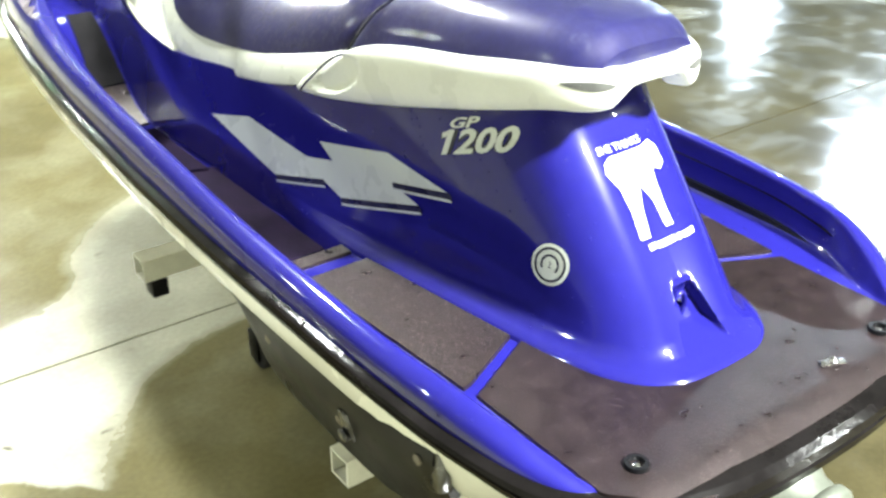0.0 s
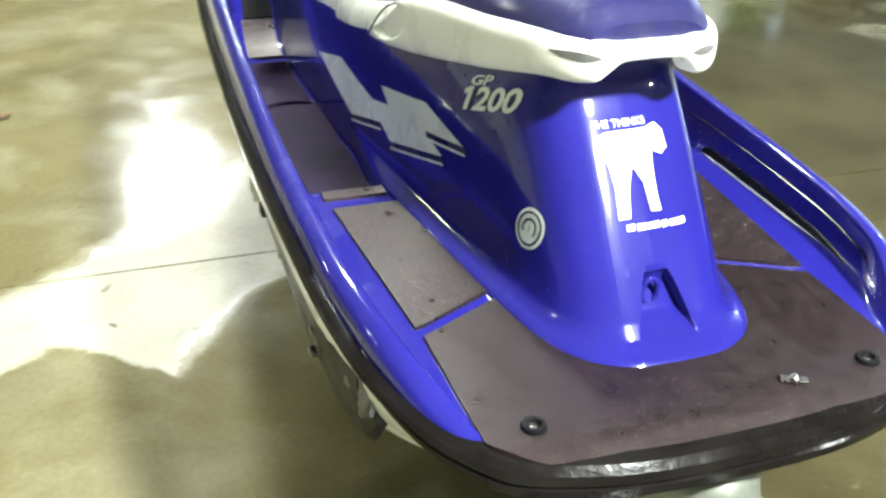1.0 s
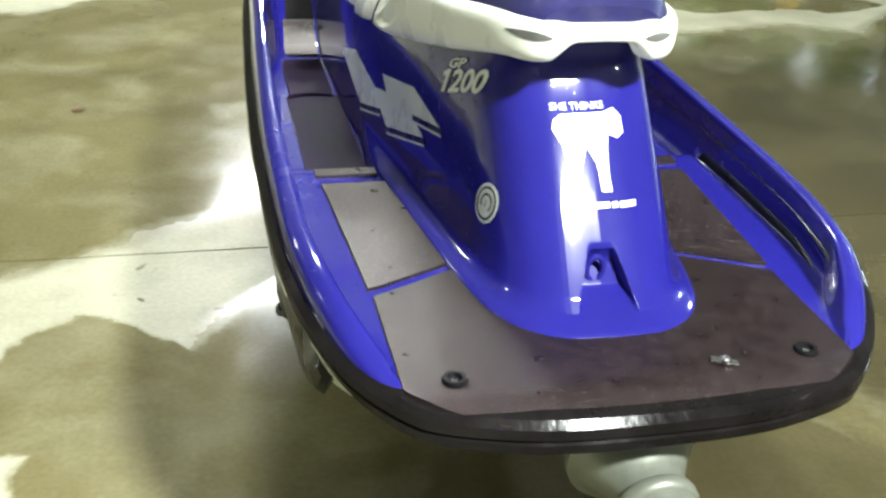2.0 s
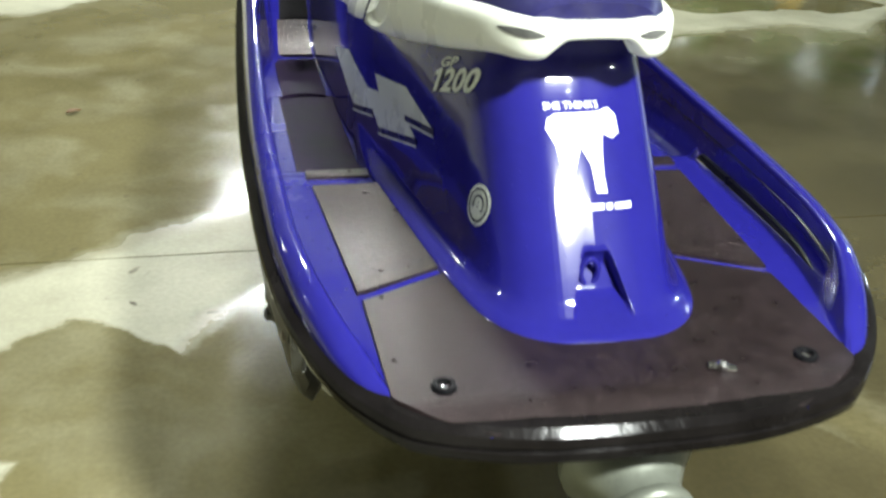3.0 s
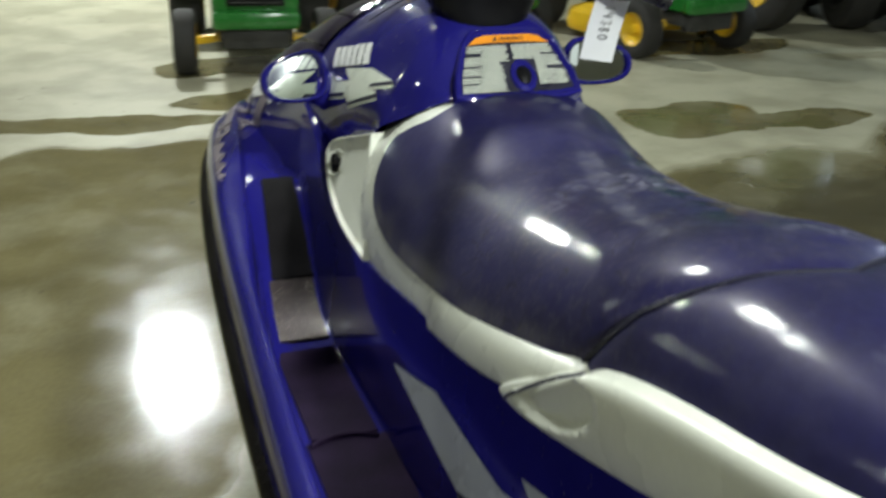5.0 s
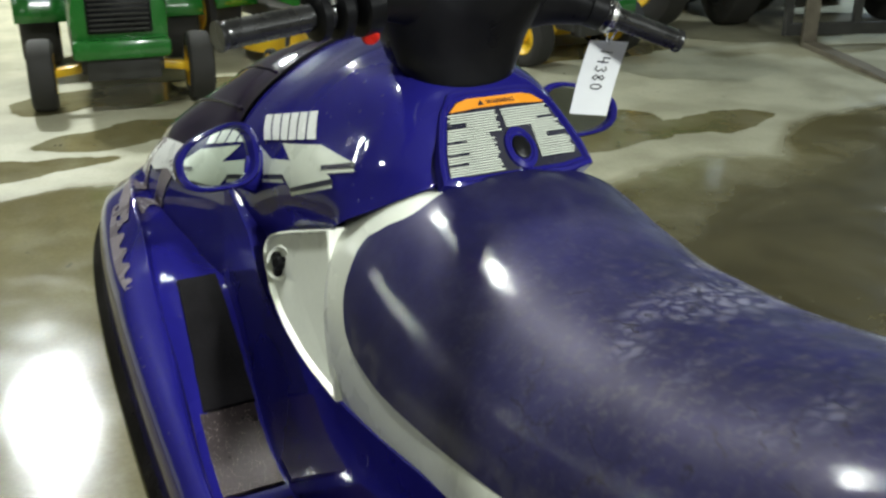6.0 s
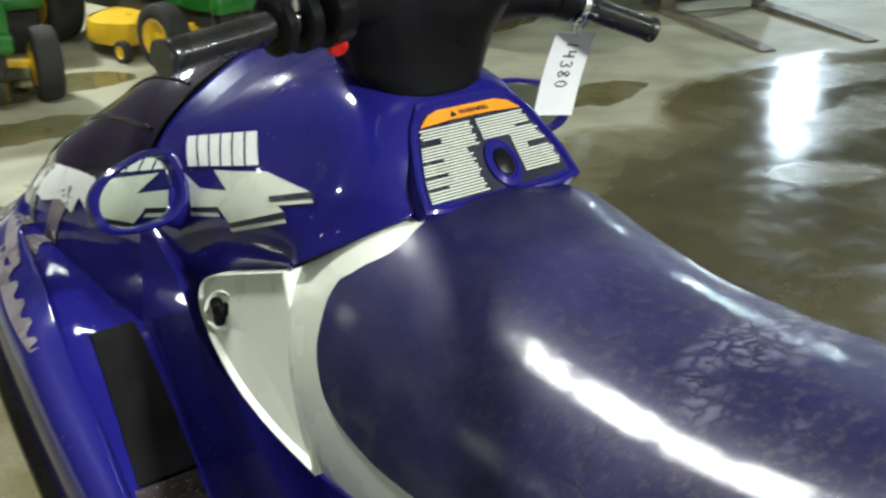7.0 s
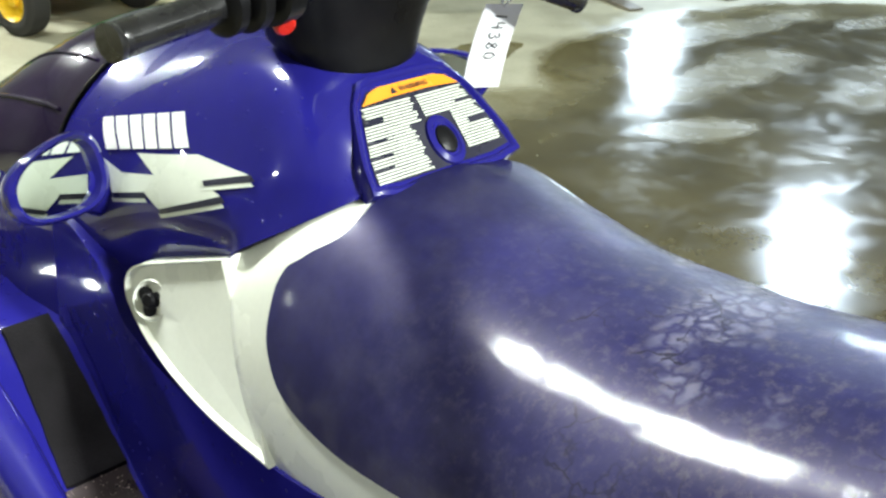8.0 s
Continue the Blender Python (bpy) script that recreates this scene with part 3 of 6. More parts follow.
# ---- the watercraft ----
STATIONS = [-0.035, 0.0, 0.04, 0.1, 0.18, 0.28, 0.45, 0.8, 1.2, 1.6, 1.75, 1.9, 2.05, 2.2, 2.4, 2.6, 2.75, 2.86]
OUTER_X = [0.235, 0.315, 0.362, 0.412, 0.452, 0.480, 0.498, 0.504, 0.496, 0.480, 0.473, 0.464, 0.453, 0.438, 0.408, 0.348, 0.26, 0.10]
OUTER_Z = [0.672, 0.675, 0.68, 0.69, 0.71, 0.73, 0.745, 0.75, 0.75, 0.755, 0.76, 0.77, 0.78, 0.79, 0.80, 0.81, 0.815, 0.82]
CROWN_Z = [0.674, 0.678, 0.686, 0.712, 0.752, 0.780, 0.794, 0.808, 0.828, 0.843, 0.853, 0.868, 0.890, 0.91, 0.915, 0.88, 0.845, 0.825]
WALL_X = [0.19, 0.285, 0.335, 0.362, 0.378, 0.388, 0.400, 0.418, 0.420, 0.405, 0.398, 0.388, 0.378, 0.362, 0.33, 0.27, 0.18, 0.06]
TRAY_Y = [-0.035, -0.01, 0.03, 0.845, 0.885, 1.70, 1.78, 2.06, 2.2, 2.4, 2.6, 2.75, 2.86]
TRAY_Z = [0.670, 0.678, 0.688, 0.69, 0.655, 0.652, 0.668, 0.868, 0.905, 0.91, 0.875, 0.84, 0.822]


def outer(y):
    return mono(STATIONS, OUTER_X, y)


def outer_z(y):
    return mono(STATIONS, OUTER_Z, y)


def wall_x(y):
    return mono(STATIONS, WALL_X, y)


def tray_z(y):
    return mono(TRAY_Y, TRAY_Z, y)


def along(a, b, n):
    return [a + (b - a) * k / (n - 1) for k in range(n)]


PED_LOW = [(0.0, 0.165), (0.06, 0.168), (0.11, 0.19), (0.15, 0.245), (0.172, 0.33), (0.192, 0.46), (0.222, 0.70), (0.242, 0.85), (0.258, 1.05), (0.268, 1.3), (0.275, 1.7), (0.28, 2.05)]


def build_deck(craft):
    bm = bmesh.new()
    rows = []
    for y in along(-0.035, 0.3, 26) + along(0.32, 0.82, 14) + along(0.84, 0.89, 6) + along(0.93, 1.68, 18) + along(1.70, 2.86, 44):
        w, zb, zc, xb, zt = outer(y), outer_z(y), mono(STATIONS, CROWN_Z, y), wall_x(y), tray_z(y)
        dome = min(1.0, max(0.0, (y - 1.55) / 0.3))
        lip = min(1.0, max(0.0, (y - 0.16) / 0.12)) * min(1.0, max(0.0, (1.72 - y) / 0.2))
        xt = max(xb + 0.010, w - 0.045 - 0.020 * dome)
        hump = min(1.0, max(0.0, (y - 2.03) / 0.12), max(0.0, (2.86 - y) / 0.2))
        slope = [(xb + 0.62 * (xt - xb), zt + (0.55 + 0.28 * dome) * (zc - zt) + 0.016 * hump), (xb + 0.22 * (xt - xb), zt + (0.18 + 0.30 * dome) * (zc - zt) + 0.016 * hump), (xb - 0.003, zt + 0.004 * hump)]
        ledge = [(xt + 0.005, zc - 0.25 * (zc - zt)), (xt + 0.014, zt + 0.12 * (zc - zt)), (xt - 0.002, zt + 0.001)]
        wall = [(a + (c - a) * lip, b + (d - b) * lip) for (a, b), (c, d) in zip(slope, ledge)]
        pts = [(w, zb), (w - 0.004, zb + 0.7 * (zc - zb)), (w - 0.026 - 0.02 * hump, zc - 0.004 * hump), (xt, zc - 0.004 + 0.016 * hump)] + wall + [(0.72 * xb, zt - 0.045 * hump), (0.08, zt - 0.05 * hump)]
        rows.append([(x, y, z) for x, z in rounded(pts, 2)] + [(0, y, zt - 0.05 * hump)])
    add_grid(bm, mirrored(rows))
    return part("deck", bm, BLUE, craft)


def gunwale_loop():
    """The line of the gunwale from the stern's middle round the starboard side to the bow's tip."""
    pts = [(x, -0.040 + 0.012 * (x / 0.2) ** 3, outer_z(-0.035)) for x in along(0, 0.2, 7)]
    pts += [(float(outer(y)), y, float(outer_z(y))) for y in along(-0.012, 0.3, 24) + along(0.32, 2.4, 50) + along(2.42, 2.86, 30)]
    pts += [(0.05, 2.885, 0.82), (0.0, 2.895, 0.82)]
    return [tuple(p) for p in rounded(pts[::2] + pts[-1:], 3)]


def build_bumper(craft):
    bm = bmesh.new()
    half = gunwale_loop()
    full = [(-x, y, z) for x, y, z in half[::-1]] + half[1:]
    profile = [(-0.036, 0.004), (-0.030, 0.010), (0.004, 0.009), (0.015, 0.0), (0.017, -0.014), (0.012, -0.018), (0.016, -0.022), (0.014, -0.036), (0.004, -0.041), (-0.03, -0.040)]
    rows = []
    for i, p in enumerate(full[:-1]):
        a, b = Vector(full[i - 1] if i else full[-2]), Vector(full[i + 1])
        d = (b - a)
        d.z = 0
        d.normalize()
        out = Vector((d.y, -d.x, 0))
        tall = float(np.interp(p[1], [-0.02, 0.05, 0.12, 0.18], [1.15, 1.0, 0.8, 0.62]))
        inner = float(np.interp(p[1], [-0.032, -0.02, 0.10], [0.66, 1.1, 1.1]))
        rows.append([Vector(p) + out * (o * inner if o < -0.02 and h > 0 else o) + Vector((0, 0, h * tall)) for o, h in profile])
    rows.append(rows[0])
    add_grid(bm, rows)
    bmesh.ops.remove_doubles(bm, verts=bm.verts, dist=0.0005)
    return part("bumper", bm, BUMPER, craft, "black rubber bumper strip round the gunwale")


def build_hull(craft):
    bm = bmesh.new()
    rows = []
    for y in along(0.055, 0.3, 14) + along(0.36, 2.2, 28) + along(2.25, 2.88, 22):
        w, z = float(outer(min(y, 2.86))) + 0.010, float(outer_z(min(y, 2.86))) - 0.018
        rise = mono([0, 1.6, 2.3, 2.7, 2.9], [0, 0, 0.10, 0.26, 0.42], y)
        keel = min(0.36 + rise, z - 0.01)
        chine = min(0.50 + 0.8 * rise, z - 0.006)
        tuck = min(1.0, max(0.0, (y - 0.24) / 0.10)) * min(1.0, max(0.0, (2.7 - y) / 0.3))
        full = [(w, z), (w - 0.01, z - 0.3 * (z - chine)), (w * 0.90, chine + 0.02), (w * 0.86, chine), (w * 0.45, 0.55 * keel + 0.45 * chine), (0.03, keel)]
        slim = [(w, z), (w - 0.006, z - 0.062), (w - 0.065, z - 0.095), (w * 0.60, chine), (w * 0.42, 0.55 * keel + 0.45 * chine), (0.03, keel)]
        pts = [(a + (c - a) * tuck, b + (d - b) * tuck) for (a, b), (c, d) in zip(full, slim)]
        rake = 1.4 * max(0.0, 1 - y / 0.42)
        rows.append([(x, y + rake * (z - zz), zz) for x, zz in rounded(pts, 1)] + [(0, y + rake * (z - keel), keel)])
    vs = add_grid(bm, mirrored(rows))
    bm.faces.new(vs[0])
    return part("hull", bm, HULL_WHITE, craft, "white lower hull")


def build_sponson(craft, side):
    bm = bmesh.new()
    rows = []
    for y in along(0.255, 0.82, 40):
        u = (y - 0.255) / 0.565
        h = float(mono([0, 0.06, 0.30, 0.72, 0.90, 0.97, 1.0], [0.11, 0.165, 0.20, 0.19, 0.165, 0.12, 0.07], u))
        x = float(outer(y)) + 0.0
        top = float(outer_z(y)) - 0.040 - 0.004 * u
        sec = [(x - 0.045, top), (x + 0.004, top - 0.003), (x + 0.006, top - 0.20 * h), (x - 0.026, top - 0.92 * h), (x - 0.040, top - h), (x - 0.075, top - 0.6 * h)]
        rows.append([(side * a, y, z) for a, z in sec])
    vs = add_grid(bm, rows, wrap=True)
    bm.faces.new(vs[0])
    bm.faces.new(vs[-1])
    sponson = part("sponson", bm, BLACK, craft, "black bolt-on side sponson")
    for y, dz in ((0.285, 0.075), (0.50, 0.15), (0.70, 0.10)):
        bm = bmesh.new()
        x = float(outer(y)) + 0.012 - 0.22 * (dz - 0.04)
        add_lathe(bm, [(0.009, -0.004), (0.009, 0.003), (0.005, 0.005), (0.0, 0.005)], pose(side * x, y, float(outer_z(y)) - dz, 0, side * 90, 0), 12, caps=False)
        part("bolt", bm, FORK, sponson, "worn steel bolt head")
    bm = bmesh.new()
    y = 0.47
    x, z = float(outer(y)) - 0.012, float(outer_z(y)) - 0.140
    add_box(bm, (0.022, 0.026, 0.065), (side * x, y, z), (0, side * 12, 0), 0.006)
    add_lathe(bm, [(0.012, -0.004), (0.012, 0.006), (0.007, 0.010), (0.0, 0.010)], pose(side * (x + 0.008), y, z - 0.018, 0, side * 90, 0), 12, caps=False)
    part("fin_lug", bm, GRIP, sponson, "glossy black lug with a bolt")
    bm = bmesh.new()
    x, z = float(outer(0.262)) - 0.012, float(outer_z(0.262)) - 0.075
    add_box(bm, (0.024, 0.030, 0.085), (side * x, 0.258, z), (0, 0, side * 10), 0.005)
    part("end_cap", bm, GRIP, sponson, "black moulded end cap")


PED_HIGH = [(0.0, 0.430), (0.055, 0.433), (0.095, 0.445), (0.125, 0.475), (0.142, 0.52), (0.160, 0.60), (0.192, 0.76), (0.21, 0.90), (0.228, 1.07), (0.240, 1.3), (0.250, 1.7), (0.255, 2.05)]


PED_TOP_Y = [0.40, 0.55, 0.70, 0.90, 1.07, 1.30, 1.60, 1.76, 1.87, 1.94, 2.05]
PED_TOP_Z = [1.09, 1.075, 1.05, 0.99, 0.945, 0.915, 0.884, 0.896, 0.930, 0.995, 1.03]


def pedestal_rows():
    low, high = np.array(PED_LOW), np.array(PED_HIGH)
    t = np.linspace(0, 1, len(low))
    q = np.linspace(0, 1, 64)
    low = np.stack([mono(t, low[:, 0], q), mono(t, low[:, 1], q)], 1)
    high = np.stack([mono(t, high[:, 0], q), mono(t, high[:, 1], q)], 1)
    top = mono(PED_TOP_Y, PED_TOP_Z, high[:, 1])
    rows = []
    for s, flare in ((-0.12, 0.031), (0.03, 0.030), (0.045, 0.027), (0.06, 0.016), (0.08, 0.005), (0.12, 0.0), (0.2, 0), (0.3, 0), (0.42, 0), (0.55, 0), (0.64, 0), (0.7, 0), (0.76, 0), (0.82, 0), (0.88, 0), (0.94, 0), (1.0, 0), (1.0, -0.04)):
        z = 0.683 + s * np.where(s < 0.1, 0.38, top - 0.683)
        f = (z - 0.69) / 0.34
        f = f - 0.01 * np.sin(np.pi * np.clip(f, 0, 1))
        f = np.where(f > 1.0, 1.0 + 0.2 * (f - 1.0), f)
        line = low + (high - low) * f[:, None]
        nx = np.gradient(line[:, 1])
        ny = -np.gradient(line[:, 0])
        ln = np.hypot(nx, ny)
        fade = np.clip((1.08 - line[:, 1]) / 0.25, 0.0, 1.0)[:, None] if flare >= 0 else 1.0
        line = line + flare * fade * np.stack([nx / ln, ny / ln], 1)
        line[0, 0] = 0
        rows.append([(x, y, h) for (x, y), h in zip(line[::-1], z[::-1])])
    return mirrored(rows)


def build_pedestal(craft):
    bm = bmesh.new()
    add_grid(bm, pedestal_rows())
    near = [f for f in bm.faces if abs(f.calc_center_median().x) < 0.075 and f.calc_center_median().y < 0.32 and 0.70 < f.calc_center_median().z < 0.83]
    bmesh.ops.subdivide_edges(bm, edges=list({e for f in near for e in f.edges}), cuts=7, use_grid_fill=True)
    for v in bm.verts:
        if v.co.y < 0.34 and abs(v.co.x) < 0.07 and 0.69 < v.co.z < 0.82:
            half = 0.020 + 0.028 * (0.80 - v.co.z) / 0.08
            side = min(1.0, max(0.0, (half - abs(v.co.x)) / 0.007))
            top = min(1.0, max(0.0, (0.800 - v.co.z) / 0.012))
            low = min(1.0, max(0.0, (v.co.z - 0.706) / 0.012))
            deep = 0.030 * min(1.0, max(0.12, (0.80 - v.co.z) / 0.03)) if v.co.z > 0.735 else 0.030 * max(0.0, (v.co.z - 0.706) / 0.03)
            v.co.y += deep * side * top * low
    tree = BVHTree.FromBMesh(bm)
    pedestal = part("pedestal", bm, BLUE, craft)
    bm = bmesh.new()
    ring = [(0.014 * math.cos(a) - 0.010, 0.240, 0.762 + 0.022 * math.sin(a)) for a in along(0, 2 * math.pi, 21)]
    add_tube(bm, ring, 0.005, 10, caps=False)
    part("tow_eye", bm, BLUE, pedestal, "blue tow eye in the tail recess")
    return tree


SEAT_Y = [0.36, 0.40, 0.47, 0.6, 0.75, 0.87, 0.97, 1.1, 1.22, 1.35, 1.47, 1.60, 1.72]
SEAT_TOP = [1.150, 1.178, 1.190, 1.192, 1.190, 1.182, 1.160, 1.132, 1.116, 1.112, 1.128, 1.148, 1.11]
SEAT_LOW = [1.11, 1.105, 1.095, 1.075, 1.04, 1.005, 0.97, 0.935, 0.912, 0.895, 0.885, 0.885, 0.90]
SEAT_W = [0.10, 0.125, 0.148, 0.175, 0.196, 0.210, 0.222, 0.235, 0.243, 0.248, 0.252, 0.254, 0.25]
SEAT_P = [3.6, 3.4, 3.2, 3.0, 2.9, 2.8, 2.6, 2.4, 2.3, 2.3, 2.4, 2.7, 2.6]


def seat_section(y, n=60, puff=0.0):
    """Half a section of the seat from its lower edge to the middle of the top."""
    zt, zl, w, p = (float(mono(SEAT_Y, v, y)) for v in (SEAT_TOP, SEAT_LOW, SEAT_W, SEAT_P))
    a = np.linspace(0, math.pi / 2, 80)
    line = np.stack([(w + puff) * np.cos(a) ** (2 / p), zl + (zt + puff - zl) * np.sin(a) ** (2 / 2.05)], 1)
    s = np.r_[0, np.cumsum(np.hypot(*np.diff(line, axis=0).T))]
    q = np.linspace(0, s[-1], n)
    return np.stack([np.interp(q, s, line[:, 0]), np.full(n, y), np.interp(q, s, line[:, 1])], 1)


EDGE_Y = [0.36, 0.80, 0.87, 1.07, 1.3, 1.45, 1.52, 1.56, 1.585, 1.60, 1.615]
EDGE_U = [0.02, 0.04, 0.14, 0.16, 0.16, 0.165, 0.185, 0.22, 0.275, 0.33, 0.45]
SEAM_U = [0.0, 0.16, 0.35, 0.6, 1.0]
SEAM_Y = [0.90, 0.872, 0.845, 0.795, 0.75]


def seat_point(y, u, puff):
    sec = seat_section(y, 60, puff)
    s = np.linspace(0, 1, 60)
    return tuple(float(np.interp(u, s, sec[:, k])) for k in range(3))


def seat_panel(rows_t, y_of, puff_of, n=24):
    rows = []
    for t in rows_t:
        row = []
        for k in range(n):
            v = k / (n - 1)
            y = y_of(t, v)
            u0 = float(mono(EDGE_Y, EDGE_U, min(max(y, 0.36), 1.615)))
            row.append(seat_point(y, u0 + (1 - u0) * v, puff_of(t)))
        rows.append(row)
    return mirrored(rows)


def build_seat(craft):
    def seam(v):
        return float(np.interp(0.05 + 0.95 * v, SEAM_U, SEAM_Y))

    edge = [0, 0.015, 0.035, 0.06]
    ts = edge + along(0.09, 0.80, 26) + along(0.812, 1.0, 34)
    bm = bmesh.new()
    add_grid(bm, seat_panel(ts, lambda t, v: seam(v) + t * (float(mono([0, 0.08, 0.2, 0.36, 0.55, 0.7, 1.0], [1.615, 1.6145, 1.609, 1.596, 1.574, 1.582, 1.60], v)) - seam(v)), lambda t: float(np.interp(t, [0, 0.02, 0.05, 1.0], [-0.006, 0.0, 0.004, 0.004]))))
    front = part("seat", bm, VINYL, craft, "faded purple-blue vinyl saddle seat")
    bm = bmesh.new()
    vs = add_grid(bm, seat_panel(ts, lambda t, v: seam(v) - 0.003 - t * (seam(v) - 0.363), lambda t: float(np.interp(t, [0, 0.02, 0.06, 0.12, 1.0], [-0.006, 0.004, 0.009, 0.010, 0.006]))))
    bm.faces.new(vs[-1])
    part("rear_seat_panel", bm, VINYL, front, "raised passenger half of the vinyl seat")
    bm = bmesh.new()
    rows = []
    for v in along(0, 1, 26):
        y = seam(v)
        u0 = float(mono(EDGE_Y, EDGE_U, y))
        p = seat_point(y, u0 + (1 - u0) * v, 0.0)
        rows.append((p[0], p[1] - 0.0015, p[2] - 0.001))
    add_tube(bm, rows + [(-x, y, z) for x, y, z in rows[-2::-1]], 0.0035, 8)
    part("seam_piping", bm, DECAL_DARK, front, "dark stitched seam across the seat")
    rows = []
    for y in along(0.86, 1.5, 26) + along(1.51, 1.60, 18) + along(1.608, 1.735, 16):
        top = float(mono(EDGE_Y, EDGE_U, y)) + 0.02 if y < 1.53 else float(np.interp(y, [1.53, 1.55, 1.562, 1.572, 1.60, 1.625, 1.65, 1.70, 1.735], [0.21, 0.45, 0.72, 0.80, 0.82, 0.86, 0.80, 0.64, 0.56]))
        puff = float(np.interp(y, [0.86, 1.0, 1.2, 1.35], [0.026, 0.020, 0.008, 0.0]))
        us = along(float(np.interp(y, [1.59, 1.735], [0.0, 0.53])), top, 14)
        rows.append([seat_point(y, u, puff * (1 - (k / 13) ** 4)) for k, u in enumerate(us)])
    for side in (1, -1):
        bm = bmesh.new()
        add_grid(bm, [[(side * x, y, z) for x, y, z in r] for r in rows])
        ob = part("seat_trim", bm, WHITE, craft, "white plastic trim along the seat base")
        sol = ob.modifiers.new("thickness", "SOLIDIFY")
        sol.thickness, sol.offset = 0.006, -1
    return front


COWL = [
    (1.60, [(0.112, 1.140), (0.105, 1.144), (0.095, 1.147), (0.06, 1.149), (0.0, 1.15)]),
    (1.65, [(0.160, 1.105), (0.155, 1.125), (0.142, 1.160), (0.11, 1.200), (0.0, 1.215)]),
    (1.70, [(0.200, 1.070), (0.192, 1.100), (0.165, 1.158), (0.11, 1.235), (0.0, 1.255)]),
    (1.74, [(0.195, 1.030), (0.203, 1.092), (0.168, 1.168), (0.11, 1.245), (0.0, 1.270)]),
    (1.83, [(0.202, 0.985), (0.219, 1.077), (0.171, 1.187), (0.105, 1.255), (0.0, 1.280)]),
    (1.92, [(0.226, 0.930), (0.229, 1.062), (0.189, 1.161), (0.115, 1.232), (0.0, 1.270)]),
    (2.00, [(0.250, 0.86), (0.238, 1.05), (0.206, 1.135), (0.125, 1.205), (0.0, 1.255)]),
    (2.20, [(0.285, 0.84), (0.262, 0.985), (0.203, 1.11), (0.11, 1.185), (0.0, 1.215)]),
    (2.45, [(0.310, 0.84), (0.300, 0.925), (0.258, 0.998), (0.12, 1.075), (0.0, 1.10)]),
    (2.70, [(0.24, 0.83), (0.225, 0.88), (0.18, 0.91), (0.08, 0.955), (0.0, 0.965)]),
    (2.86, [(0.05, 0.82), (0.04, 0.83), (0.03, 0.835), (0.015, 0.84), (0.0, 0.84)]),
]


def build_cowl(craft):
    ys = [c[0] for c in COWL]
    rows = []
    for y in along(1.60, 1.72, 16) + along(1.735, 2.1, 26) + along(2.12, 2.86, 32):
        sec = [tuple(float(mono(ys, [c[1][k][a] for c in COWL], y)) for a in (0, 1)) for k in range(5)]
        rows.append([(x, y, z) for x, z in smooth_section(sec)])
    bm = bmesh.new()
    vs = add_grid(bm, mirrored(rows))
    bm.faces.new(vs[0])
    bmesh.ops.triangulate(bm, faces=bm.faces)
    tree = BVHTree.FromBMesh(bm)
    part("cowl", bm, BLUE, craft)
    return tree


HANDLE = [
    (0.232, 0.944, 1.000, 0.004, 0.040, 1.5), (0.236, 0.940, 1.000, 0.020, 0.049, 1.5), (0.236, 0.91, 1.006, 0.025, 0.052, 1.2), (0.224, 0.85, 1.020, 0.027, 0.055, 0.5),
    (0.200, 0.70, 1.050, 0.026, 0.050, 0.0), (0.174, 0.57, 1.072, 0.027, 0.043, 0.0), (0.147, 0.485, 1.088, 0.030, 0.039, 0.0), (0.122, 0.422, 1.098, 0.032, 0.035, 0.0),
    (0.096, 0.380, 1.101, 0.031, 0.034, 0.0), (0.078, 0.366, 1.103, 0.028, 0.032, 0.0), (0.060, 0.360, 1.111, 0.026, 0.021, 0.0), (0.045, 0.357, 1.117, 0.024, 0.014, 0.0), (0.0, 0.356, 1.118, 0.024, 0.013, 0.0),
]
SLOTS = [((-0.146, 0.376), (-0.084, 0.340)), ((0.062, 0.340), (0.116, 0.356))]


